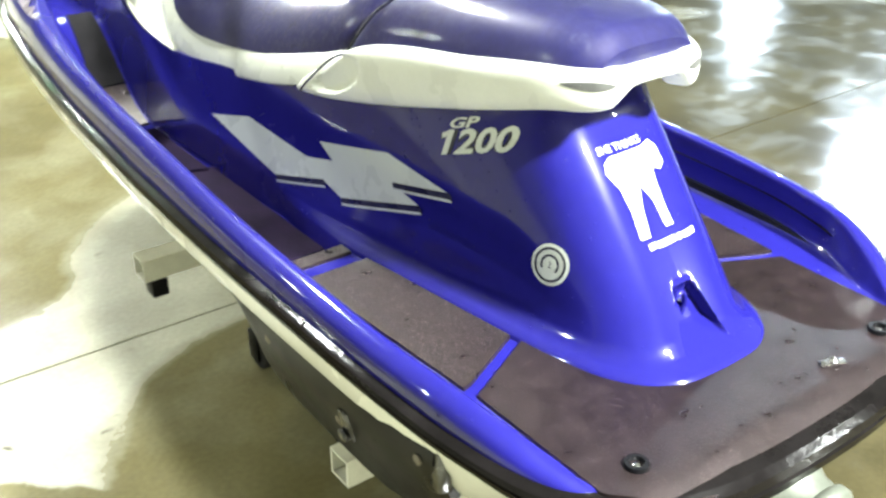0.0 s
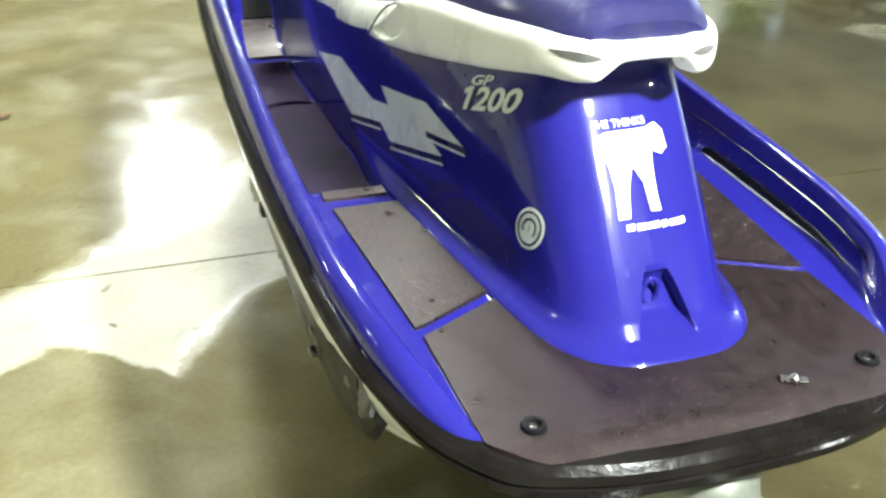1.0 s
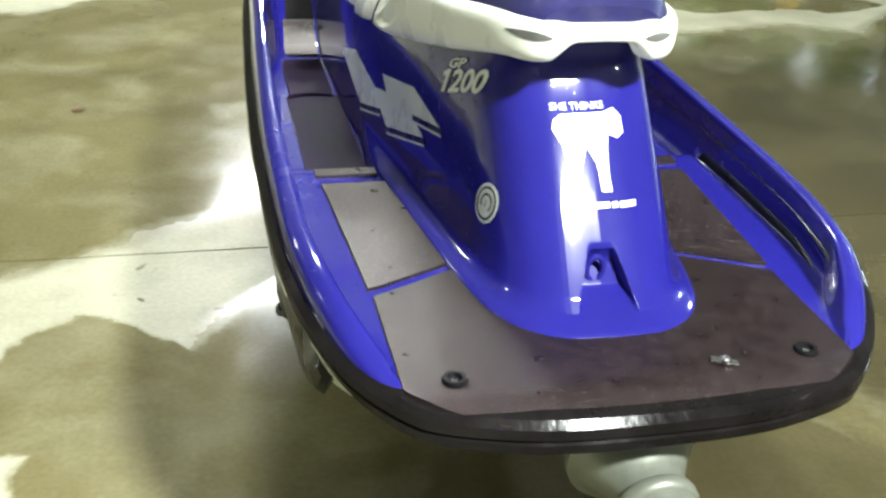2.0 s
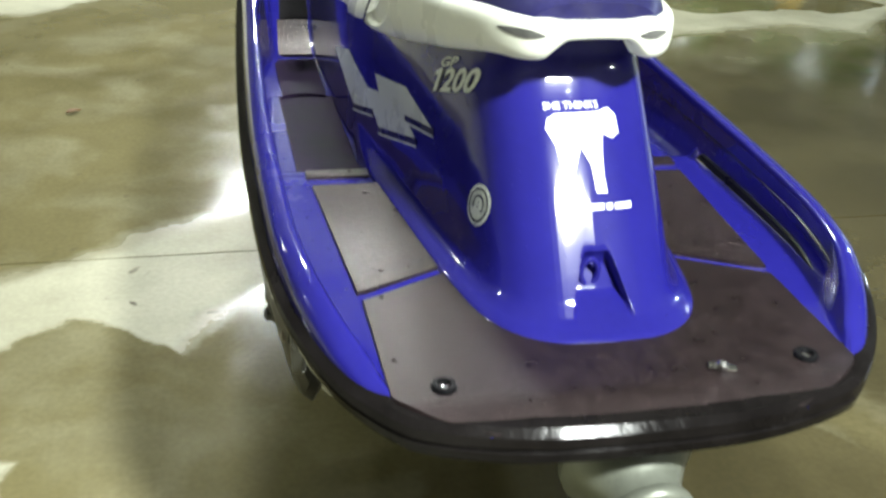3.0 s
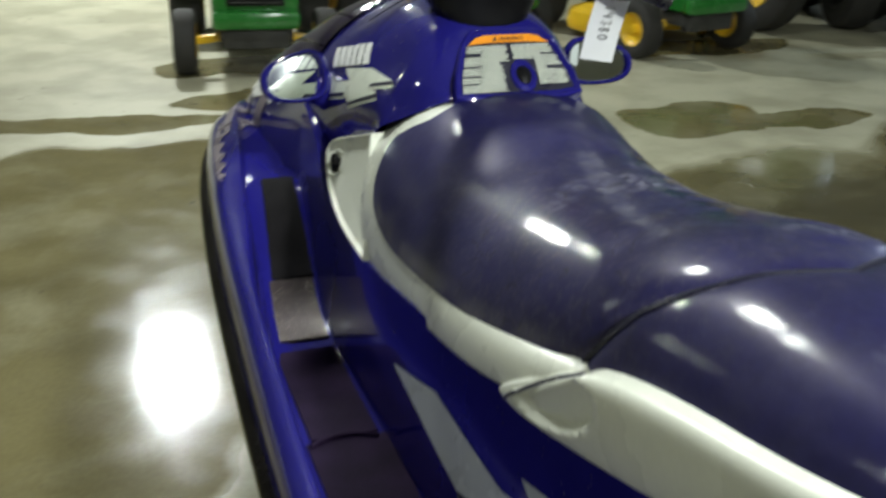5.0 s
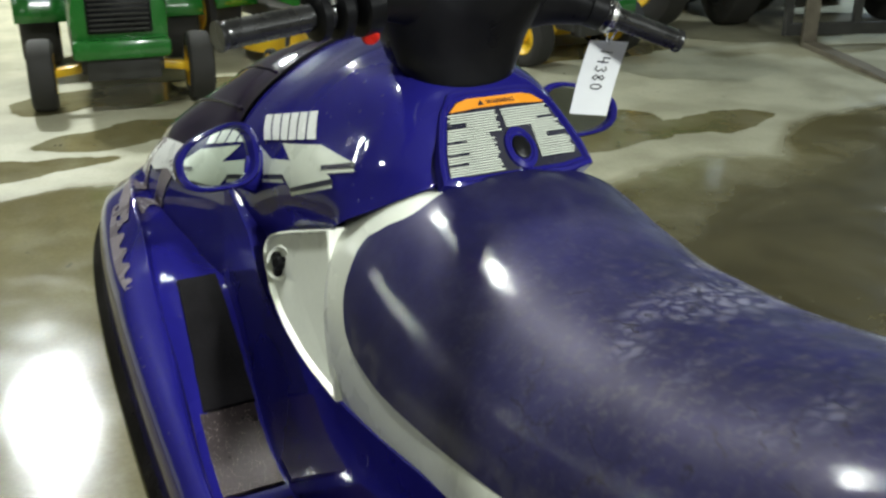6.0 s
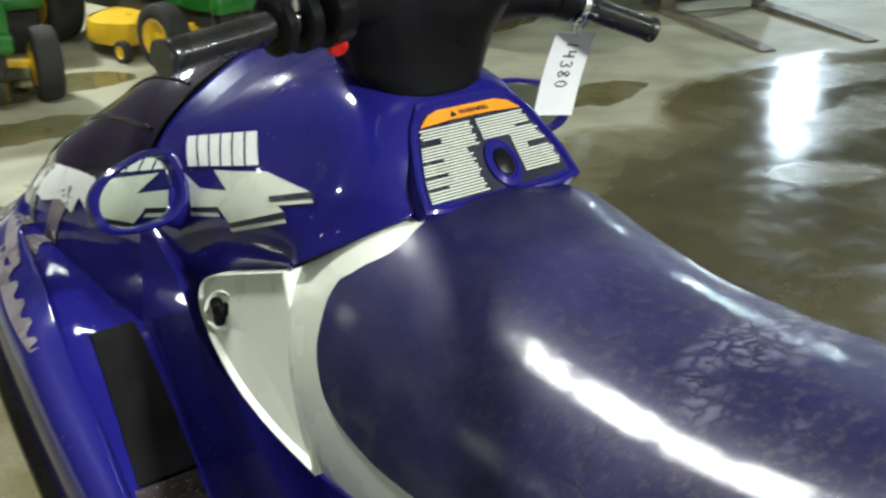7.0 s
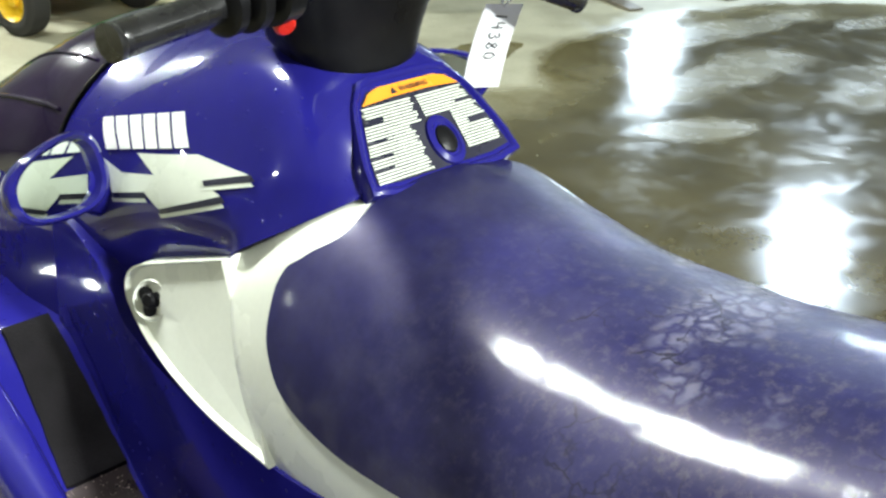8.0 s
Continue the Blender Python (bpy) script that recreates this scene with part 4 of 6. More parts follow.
def build_handle(craft):
    """White grab rail that wraps the tail of the seat: a flat-sided upright section swept round it, with a finger dimple on each side."""
    h = np.array(HANDLE)
    t = np.r_[0, np.cumsum(np.hypot(*np.diff(h[:, :2], axis=0).T) + 0.002)]
    q = np.r_[np.linspace(0, t[2], 10)[:-1], np.linspace(t[2], t[-1], 110)]
    half = np.stack([mono(t, h[:, k], q) for k in range(6)], 1)
    full = np.vstack([half, (half * [-1, 1, 1, 1, 1, 1])[-2::-1]])
    bm = bmesh.new()
    rows = []
    for i, (x, y, z, a, b, lean) in enumerate(full):
        d = full[min(i + 1, len(full) - 1), :2] - full[max(i - 1, 0), :2]
        d = d / np.hypot(*d)
        out = np.array([-d[1], d[0]])
        ring = []
        for k in range(44):
            c, s = math.cos(2 * math.pi * k / 44), math.sin(2 * math.pi * k / 44)
            c, s = math.copysign(abs(c) ** 0.5, c), math.copysign(abs(s) ** 0.72, s)
            ring.append((x + out[0] * a * c, y + out[1] * a * c - lean * b * s, z + b * s))
        rows.append(ring)
    vs = add_grid(bm, rows, wrap=True)
    bm.faces.new(vs[0])
    bm.faces.new(vs[-1])
    for v in bm.verts:
        if abs(v.co.x) > 0.21 and v.co.y > 0.76:
            p, r = (v.co.y - 0.872) * -0.916 + (v.co.z - 1.019) * 0.40, (v.co.y - 0.872) * 0.40 + (v.co.z - 1.019) * 0.916
            e = (p / 0.084) ** 2 + (r / 0.034) ** 2
            if e < 1:
                v.co.x -= math.copysign(0.016 * min(1.0, 2.6 * (1 - e)), v.co.x)
    tree = BVHTree.FromBMesh(bm)
    handle = part("grab_handle", bm, WHITE, craft, "white plastic grab handle behind the seat")
    for ring in (rows[7], rows[-8]):
        bm = bmesh.new()
        mid = Vector((sum(p[0] for p in ring), sum(p[1] for p in ring), sum(p[2] for p in ring))) / len(ring)
        loop = [mid + (Vector(p) - mid) * 1.01 + Vector((0, 0.004, 0)) for p in ring]
        add_tube(bm, loop + loop[:1], 0.0022, 6, caps=False)
        part("joint_gap", bm, DECAL_DARK, handle, "dark joint against the seat trim")
    # No slot is cut: its shade is a flat grey patch on the rail.
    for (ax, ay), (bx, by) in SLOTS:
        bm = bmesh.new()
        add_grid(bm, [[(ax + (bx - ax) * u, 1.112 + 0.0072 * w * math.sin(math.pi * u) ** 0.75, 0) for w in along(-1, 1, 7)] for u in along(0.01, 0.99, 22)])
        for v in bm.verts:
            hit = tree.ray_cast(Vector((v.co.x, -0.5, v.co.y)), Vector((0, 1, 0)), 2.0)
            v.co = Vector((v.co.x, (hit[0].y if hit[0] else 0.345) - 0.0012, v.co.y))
        part("slot_shade_patch", bm, SLOT_SHADE, handle, "flat grey patch painting the shade of a finger slot", smooth=False)
    return handle


def mat_patch(craft, y0, y1, left, right, n=24, m=10, lift=0.006, mat=None, lean0=0.0, lean1=0.0):
    """A traction mat laid on the deck between two edges that follow y; lean0 and lean1 slant its ends towards the middle."""
    bm = bmesh.new()
    rows = []
    for t in along(0, 1, n):
        y = y0 + t * (y1 - y0)
        a, b = left(y), right(y)
        row = []
        for k, x in enumerate(along(a, b, m)):
            yy = y + (lean0 * (1 - t) + lean1 * t) * max(0.0, 0.355 - max(0.16, abs(x)))
            ragged = 0.0012 * noise.noise(Vector((x * 60, yy * 60, 3.0))) if k in (0, m - 1) else 0.0
            row.append((x + ragged, yy, float(tray_z(yy)) + lift))
        rows.append([(row[0][0] - 0.001, row[0][1], row[0][2] - lift)] + row + [(row[-1][0] + 0.001, row[-1][1], row[-1][2] - lift)])
    rows = [[(x, y - 0.001, z - lift) for x, y, z in rows[0]]] + rows + [[(x, y + 0.001, z - lift) for x, y, z in rows[-1]]]
    add_grid(bm, rows)
    labels = {"smooth_footwell_mat": "dark smooth footwell mat", "black_ramp_mat": "black ramp mat in the foot rest"}
    mat = mat or MAT
    return part("traction_mat", bm, mat, craft, labels.get(mat.name, "brown-black pebbled traction mat"))


def build_mats(craft):
    def reach(y):
        return min(0.357, float(outer(y)) - 0.010)

    mat_patch(craft, -0.034, 0.312, lambda y: -reach(y), reach, 34, 25, mat=AFT_MAT, lean1=0.5)
    for s in (1, -1):
        def edge(lo, hi):
            return (lambda y: -hi(y), lambda y: -lo(y)) if s < 0 else (lo, hi)
        l, r = edge(lambda y: 0.205 + 0.12 * max(0, (y - 0.36)), lambda y: 0.342 + 0.060 * y)
        mat_patch(craft, 0.338, 0.765, l, r, lean0=0.5)
        l2, r2 = edge(lambda y: 0.27, lambda y: 0.395)
        mat_patch(craft, 0.805, 0.838, l2, r2, 4)
        l, r = edge(lambda y: 0.272, lambda y: 0.402)
        mat_patch(craft, 0.90, 1.395, l, r, mat=TRAY_MAT)
        l, r = edge(lambda y: 0.283, lambda y: 0.392)
        mat_patch(craft, 1.405, 1.70, l, r, mat=TRAY_MAT)
        bm = bmesh.new()
        add_tube(bm, [(s * x, 1.402 - 0.02 * ((x - 0.34) / 0.06) ** 2, 0.660) for x in along(0.286, 0.398, 9)], 0.0045, 8)
        part("mat_ridge", bm, TRAY_MAT, craft, "low glossy ridge across the footwell")
        l, r = edge(lambda y: 0.283, lambda y: 0.376 - 0.05 * (y - 1.735))
        mat_patch(craft, 1.735, 1.868, l, r)
        l, r = edge(lambda y: 0.280, lambda y: 0.376 - 0.10 * (y - 1.735))
        mat_patch(craft, 1.872, 2.055, l, r, mat=RAMP_MAT)


def build_nozzle(craft):
    """Cast steering nozzle: a flanged, tapered body, a bead round its mouth, a lug on top and the steering link."""
    bm = bmesh.new()
    m = pose(0.008, 0.095, 0.545, 100, 0, 0)
    profile = [(0.098, -0.10), (0.098, 0.030), (0.104, 0.034), (0.104, 0.050), (0.096, 0.054), (0.084, 0.075), (0.066, 0.105), (0.060, 0.118), (0.058, 0.140), (0.064, 0.144), (0.066, 0.150), (0.066, 0.160), (0.062, 0.166), (0.058, 0.168), (0.058, 0.190), (0.055, 0.193), (0.050, 0.191), (0.048, 0.06), (0.0, 0.06)]
    add_lathe(bm, profile, m, 40, caps=False)
    nozzle = part("jet_nozzle", bm, SILVER, craft, "dull silver cast steering nozzle")
    bm = bmesh.new()
    add_box(bm, (0.062, 0.046, 0.030), (0.012, 0.033, 0.632), (10, 0, 0), 0.008)
    add_box(bm, (0.030, 0.030, 0.022), (0.012, 0.023, 0.650), (10, 0, 0), 0.006)
    lug = part("pivot_lug", bm, SILVER, nozzle, "cast lug on the nozzle")
    bm = bmesh.new()
    add_lathe(bm, [(0.007, -0.006), (0.007, 0.004), (0.004, 0.006), (0.0, 0.006)], pose(0.012, 0.021, 0.662, 10, 0, 0), 12, caps=False)
    part("pivot_bolt", bm, BLACK, lug, "dark pivot bolt")
    for s in (1, -1):
        bm = bmesh.new()
        add_box(bm, (0.032, 0.075, 0.036), (0.008 + s * 0.088, 0.060, 0.585), (10, s * 28, s * -12), 0.010)
        ear = part("nozzle_ear", bm, SILVER, nozzle, "cast ear of the nozzle")
        if s > 0:
            bm = bmesh.new()
            add_lathe(bm, [(0.009, -0.014), (0.009, 0.010), (0.006, 0.014), (0.0, 0.014)], pose(0.118, 0.025, 0.616, 20, 10, 0), 14, caps=False)
            add_box(bm, (0.034, 0.014, 0.010), (0.114, 0.040, 0.614), (0, 20, 35), 0.003)
            part("steering_link", bm, STEEL, ear, "bright steel steering link")
    return nozzle


def build_watercraft():
    craft = thing("personal_watercraft", "blue and white sit-down personal watercraft with a faded purple seat", "watercraft")
    build_deck(craft)
    build_bumper(craft)
    build_hull(craft)
    for side in (1, -1):
        build_sponson(craft, side)
    pedestal = build_pedestal(craft)
    cowl = build_cowl(craft)
    build_seat(craft)
    build_handle(craft)
    build_mats(craft)
    build_nozzle(craft)
    return craft, pedestal, cowl


CRAFT, PED_TREE, COWL_TREE = build_watercraft()


# ---- decals, panel, bars and fittings of the watercraft ----
def laid(bm, tree, start, way, lift=0.0012, cuts=0):
    """Drops the points of a flat shape along a direction onto a surface."""
    if cuts:
        bm.normal_update()
        bmesh.ops.triangulate(bm, faces=bm.faces)
        bmesh.ops.subdivide_edges(bm, edges=bm.edges, cuts=cuts, use_grid_fill=True)
    for v in bm.verts:
        hit = tree.ray_cast(start(v.co), Vector(way), 3.0)
        if hit[0] is not None:
            n = hit[1] if hit[1].dot(Vector(way)) < 0 else -hit[1]
            v.co = hit[0] + n * lift
    return bm


def flat(points):
    """One face from points of a plan."""
    bm = bmesh.new()
    bm.faces.new([bm.verts.new((a, b, 0)) for a, b in points])
    bm.normal_update()
    return bm


def port_decal(name, points, mat, tree, parent, label="", lift=0.0012, cuts=5):
    bm = laid(flat(points), tree, lambda c: Vector((-1.0, c.x, c.y)), (1, 0, 0), lift, cuts)
    return part(name, bm, mat, parent, label, smooth=False)


def tail_decal(name, points, mat, tree, parent, label="", lift=0.0012, cuts=3):
    bm = laid(flat(points), tree, lambda c: Vector((c.x, -1.0, c.y)), (0, 1, 0), lift, cuts)
    return part(name, bm, mat, parent, label, smooth=False)


def lettering(body, height, shear=0.0, bold=0.0):
    """The outlines of words as a flat bmesh, its lower left corner at the origin; returns it and its width."""
    cu = bpy.data.curves.new("words", "FONT")
    cu.body, cu.size, cu.shear, cu.offset, cu.resolution_u = body, 1.0, shear, bold, 3
    ob = bpy.data.objects.new("words", cu)
    scene.collection.objects.link(ob)
    bpy.context.view_layer.update()
    me = bpy.data.meshes.new_from_object(ob.evaluated_get(bpy.context.evaluated_depsgraph_get()))
    bpy.data.objects.remove(ob)
    bm = bmesh.new()
    bm.from_mesh(me)
    bpy.data.meshes.remove(me)
    x0, x1 = min(v.co.x for v in bm.verts), max(v.co.x for v in bm.verts)
    y0, y1 = min(v.co.y for v in bm.verts), max(v.co.y for v in bm.verts)
    k = height / (y1 - y0)
    for v in bm.verts:
        v.co = Vector(((v.co.x - x0) * k, (v.co.y - y0) * k, 0))
    return bm, (x1 - x0) * k


ZIG = [(1.387, 0.788), (1.215, 0.832), (0.995, 0.815), (0.915, 0.832), (0.958, 0.858), (0.763, 0.894), (0.605, 0.866), (0.745, 0.842), (0.672, 0.821), (0.882, 0.766), (0.940, 0.784), (1.108, 0.738)]
ZAG = [(1.962, 1.112), (1.911, 1.105), (1.846, 1.120), (1.890, 1.133), (1.785, 1.157), (1.703, 1.152), (1.764, 1.133), (1.731, 1.124), (1.826, 1.085), (1.857, 1.096), (1.924, 1.076)]


def under_stripe(a, b, drop0, drop1):
    return [(a[0], a[1] - drop0), (b[0], b[1] - drop0), (b[0] - 0.008, b[1] - drop1), (a[0] - 0.004, a[1] - drop1)]


def build_decals(craft):
    zig = port_decal("zigzag_decal", ZIG, DECAL, PED_TREE, craft, "pale zigzag side decal")
    for a, b in ((ZIG[11], ZIG[10]), (ZIG[9], ZIG[8]), (ZIG[7], ZIG[6])):
        port_decal("stripe", under_stripe(a, b, -0.002, 0.008), DECAL_DARK, PED_TREE, zig, "dark edge stripe", 0.0018)
        port_decal("stripe", under_stripe(a, b, 0.008, 0.013), DECAL, PED_TREE, zig, "pale edge stripe", 0.0014)
    zag = port_decal("zigzag_decal", ZAG, DECAL, COWL_TREE, craft, "pale zigzag side decal", 0.002, 9)
    for a, b in ((ZAG[10], ZAG[9]), (ZAG[8], ZAG[7]), (ZAG[6], ZAG[5])):
        port_decal("stripe", under_stripe(a, b, -0.001, 0.004), DECAL_DARK, COWL_TREE, zag, "dark edge stripe", 0.0032)
        port_decal("stripe", under_stripe(a, b, 0.004, 0.009), DECAL, COWL_TREE, zag, "pale edge stripe", 0.0024)
    # model number, italic, rising towards the tail
    run, rise = Vector((-0.956, 0.293, 0)), Vector((0.10, 0.995, 0))
    for body, height, width, at in (("1200", 0.043, 0.158, (0.634, 0.928)), ("GP", 0.018, 0.062, (0.622, 0.977))):
        for bold, mat, lift, out in ((0.080, DECAL_DARK, 0.0010, "dark outline"), (0.030, DECAL, 0.0020, "pale italic figures")):
            bm, w = lettering(body, height, 0.25, bold)
            k = width / w
            if body == "1200":
                # the figure one carries a short flag at its head
                top = min(v.co.x for v in bm.verts if v.co.y > height * 0.92)
                reach, thick = height * (0.20 + bold), height * (0.20 + bold)
                bm.faces.new([bm.verts.new((top + a, height - d, 0)) for a, d in ((0.004, 0.0), (0.002, thick), (-reach, thick + height * 0.10), (-reach, height * 0.13))])
            bmesh.ops.triangulate(bm, faces=bm.faces)
            for v in bm.verts:
                p = run * (v.co.x * k) + rise * v.co.y
                v.co = Vector((at[0] + p.x, at[1] + p.y, 0))
            laid(bm, PED_TREE, lambda c: Vector((-1.0, c.x, c.y)), (1, 0, 0), lift)
            part("model_number", bm, mat, craft, out, smooth=False)
    # round sticker with rings
    cy, cz = 0.383, 0.819

    def ring(r0, r1, a0=0.0, a1=2 * math.pi, n=40):
        bm = bmesh.new()
        add_grid(bm, [[(cy + 1.0 * r * math.cos(a), cz + r * math.sin(a), 0) for r in (r0, (r0 + r1) / 2, r1)] for a in along(a0, a1, n)])
        return bm

    sticker = None
    for r0, r1, a0, a1, mat, lift in ((0.0, 0.034, 0, 2 * math.pi, DECAL, 0.0010), (0.0245, 0.0285, 0, 2 * math.pi, DECAL_DARK, 0.0018), (0.013, 0.017, -0.6, math.pi + 0.6, DECAL_DARK, 0.0018)):
        bm = laid(ring(r0, r1, a0, a1), PED_TREE, lambda c: Vector((-1.0, c.x, c.y)), (1, 0, 0), lift)
        ob = part("round_sticker" if sticker is None else "ring", bm, mat, sticker or craft, "pale round sticker with dark rings" if sticker is None else "")
        sticker = sticker or ob
    bm, w = lettering("2", 0.010)
    for v in bm.verts:
        v.co = Vector((cy + w / 2 - v.co.x, cz - 0.005 + v.co.y, 0))
    laid(bm, PED_TREE, lambda c: Vector((-1.0, c.x, c.y)), (1, 0, 0), 0.002)
    part("digit", bm, DECAL_DARK, sticker, "small dark digit", smooth=False)
    # white tail sticker: a plain arched shape between two lines of writing
    arch = [(-0.060, 0.952), (-0.056, 0.965), (-0.042, 0.972), (0.030, 0.974), (0.048, 0.979), (0.060, 0.968), (0.062, 0.945), (0.050, 0.938), (0.034, 0.944), (0.030, 0.962 - 0.04), (0.028, 0.890), (0.030, 0.868), (0.012, 0.868), (0.008, 0.905), (-0.006, 0.928), (-0.018, 0.900), (-0.026, 0.862), (-0.046, 0.862), (-0.042, 0.900), (-0.046, 0.930)]
    sticker = tail_decal("tail_sticker", arch, DECAL_WHITE, PED_TREE, craft, "white arched vinyl sticker on the tail")
    bm, w = lettering("SHE THINKS", 0.010, 0.0, 0.01)
    k = 0.092 / w
    for v in bm.verts:
        v.co = Vector((-0.060 + v.co.x * k, 0.977 + v.co.y + 0.02 * v.co.x, 0))
    laid(bm, PED_TREE, lambda c: Vector((c.x, -1.0, c.y)), (0, 1, 0), 0.0014)
    part("lettering", bm, DECAL_WHITE, sticker, "", smooth=False)
    x = -0.036
    for w in (0.014, 0.040, 0.010, 0.028):
        tail_decal("writing_bar", [(x, 0.846), (x + w, 0.847), (x + w, 0.855), (x, 0.854)], DECAL_WHITE, PED_TREE, sticker, "", 0.0014, 2)
        x += w + 0.004
    # maker's name as plain blocks
    name = None
    corner = [Vector(p) for p in ((1.955, 1.121), (1.800, 1.161), (1.832, 1.192), (1.988, 1.150))]
    for k in range(6):
        u0, u1 = k / 6 + 0.012, (k + 1) / 6 - 0.014
        low, high = (lambda u: corner[0].lerp(corner[1], u)), (lambda u: corner[3].lerp(corner[2], u))
        pts = [tuple(p) for p in (low(u0), low(u1), high(u1), high(u0))]
        ob = port_decal("name_block", pts, DECAL_WHITE, COWL_TREE, name or craft, "pale block of the maker's name" if name is None else "", 0.002, 4)
        name = name or ob


build_decals(CRAFT)


def build_pocket(craft, side):
    """White moulded corner in front of the seat trim, with a black plug."""
    a, b, c = Vector((0.260, 1.562, 0.886)), Vector((0.250, 1.856, 0.944)), Vector((0.203, 1.715, 1.060))
    outline = [a, a.lerp(b, 0.3) + Vector((0.010, 0.0, -0.006)), a.lerp(b, 0.6) + Vector((0.012, 0.003, -0.007)), a.lerp(b, 0.85) + Vector((0.007, 0.002, -0.003)), b, Vector((0.248, 1.876, 0.962)), Vector((0.244, 1.880, 0.986)), Vector((0.237, 1.866, 1.006)), Vector((0.223, 1.812, 1.026)), c]
    pts = rounded([tuple(p) for p in outline], 2)
    mid = Vector((0.244, 1.770, 0.965))
    bm = bmesh.new()
    rings = []
    for k, inn in ((1.0, 0.030), (1.0, -0.003), (0.97, -0.004), (0.955, 0.0), (0.93, 0.004), (0.5, 0.006), (0.02, 0.006)):
        rings.append([(side * (mid.x + (p[0] - mid.x) * k - inn), mid.y + (p[1] - mid.y) * k, mid.z + (p[2] - mid.z) * k) for p in pts])
    vs = add_grid(bm, rings, wrap=True)
    bm.faces.new(vs[-1])
    pocket = part("trim_corner", bm, WHITE, craft, "white moulded trim corner with a recessed face")
    m = Matrix.Translation((side * 0.241, 1.828, 0.972)) @ Vector((side * 0.86, -0.36, 0.34)).to_track_quat("Z", "Y").to_matrix().to_4x4()
    bm = bmesh.new()
    add_lathe(bm, [(0.026, -0.012), (0.026, 0.002), (0.024, 0.004), (0.022, 0.002), (0.016, -0.004), (0.0, -0.004)], m, 28, caps=False)
    plug = part("plug", bm, WHITE, pocket, "round moulded seat of the plug")
    bm = bmesh.new()
    add_lathe(bm, [(0.010, -0.006), (0.010, 0.006), (0.007, 0.009), (0.0, 0.009)], m, 18, caps=False)
    for turn in (20, 150, 265):
        lobe = m @ Matrix.Rotation(radians(turn), 4, "Z") @ Matrix.Translation((0.010, 0, 0.0)) @ Matrix.Diagonal((1.0, 0.85, 1, 1))
        add_lathe(bm, [(0.011, -0.006), (0.011, 0.001), (0.008, 0.003), (0.0, 0.003)], lobe, 16, caps=False)
    part("plug_grip", bm, BLACK, plug, "black three-lobed rubber plug")


def panel_frame():
    """Maps (across, up the slope, out) to the dash panel in front of the seat."""
    low, high = Vector((0.014, 1.588, 1.151)), Vector((0.018, 1.678, 1.241))
    up = (high - low).normalized()
    across = Vector((1, 0, 0))
    out = across.cross(up).normalized()
    return lambda a, b, c=0.0: low + across * (0.94 * a) + up * b + out * c


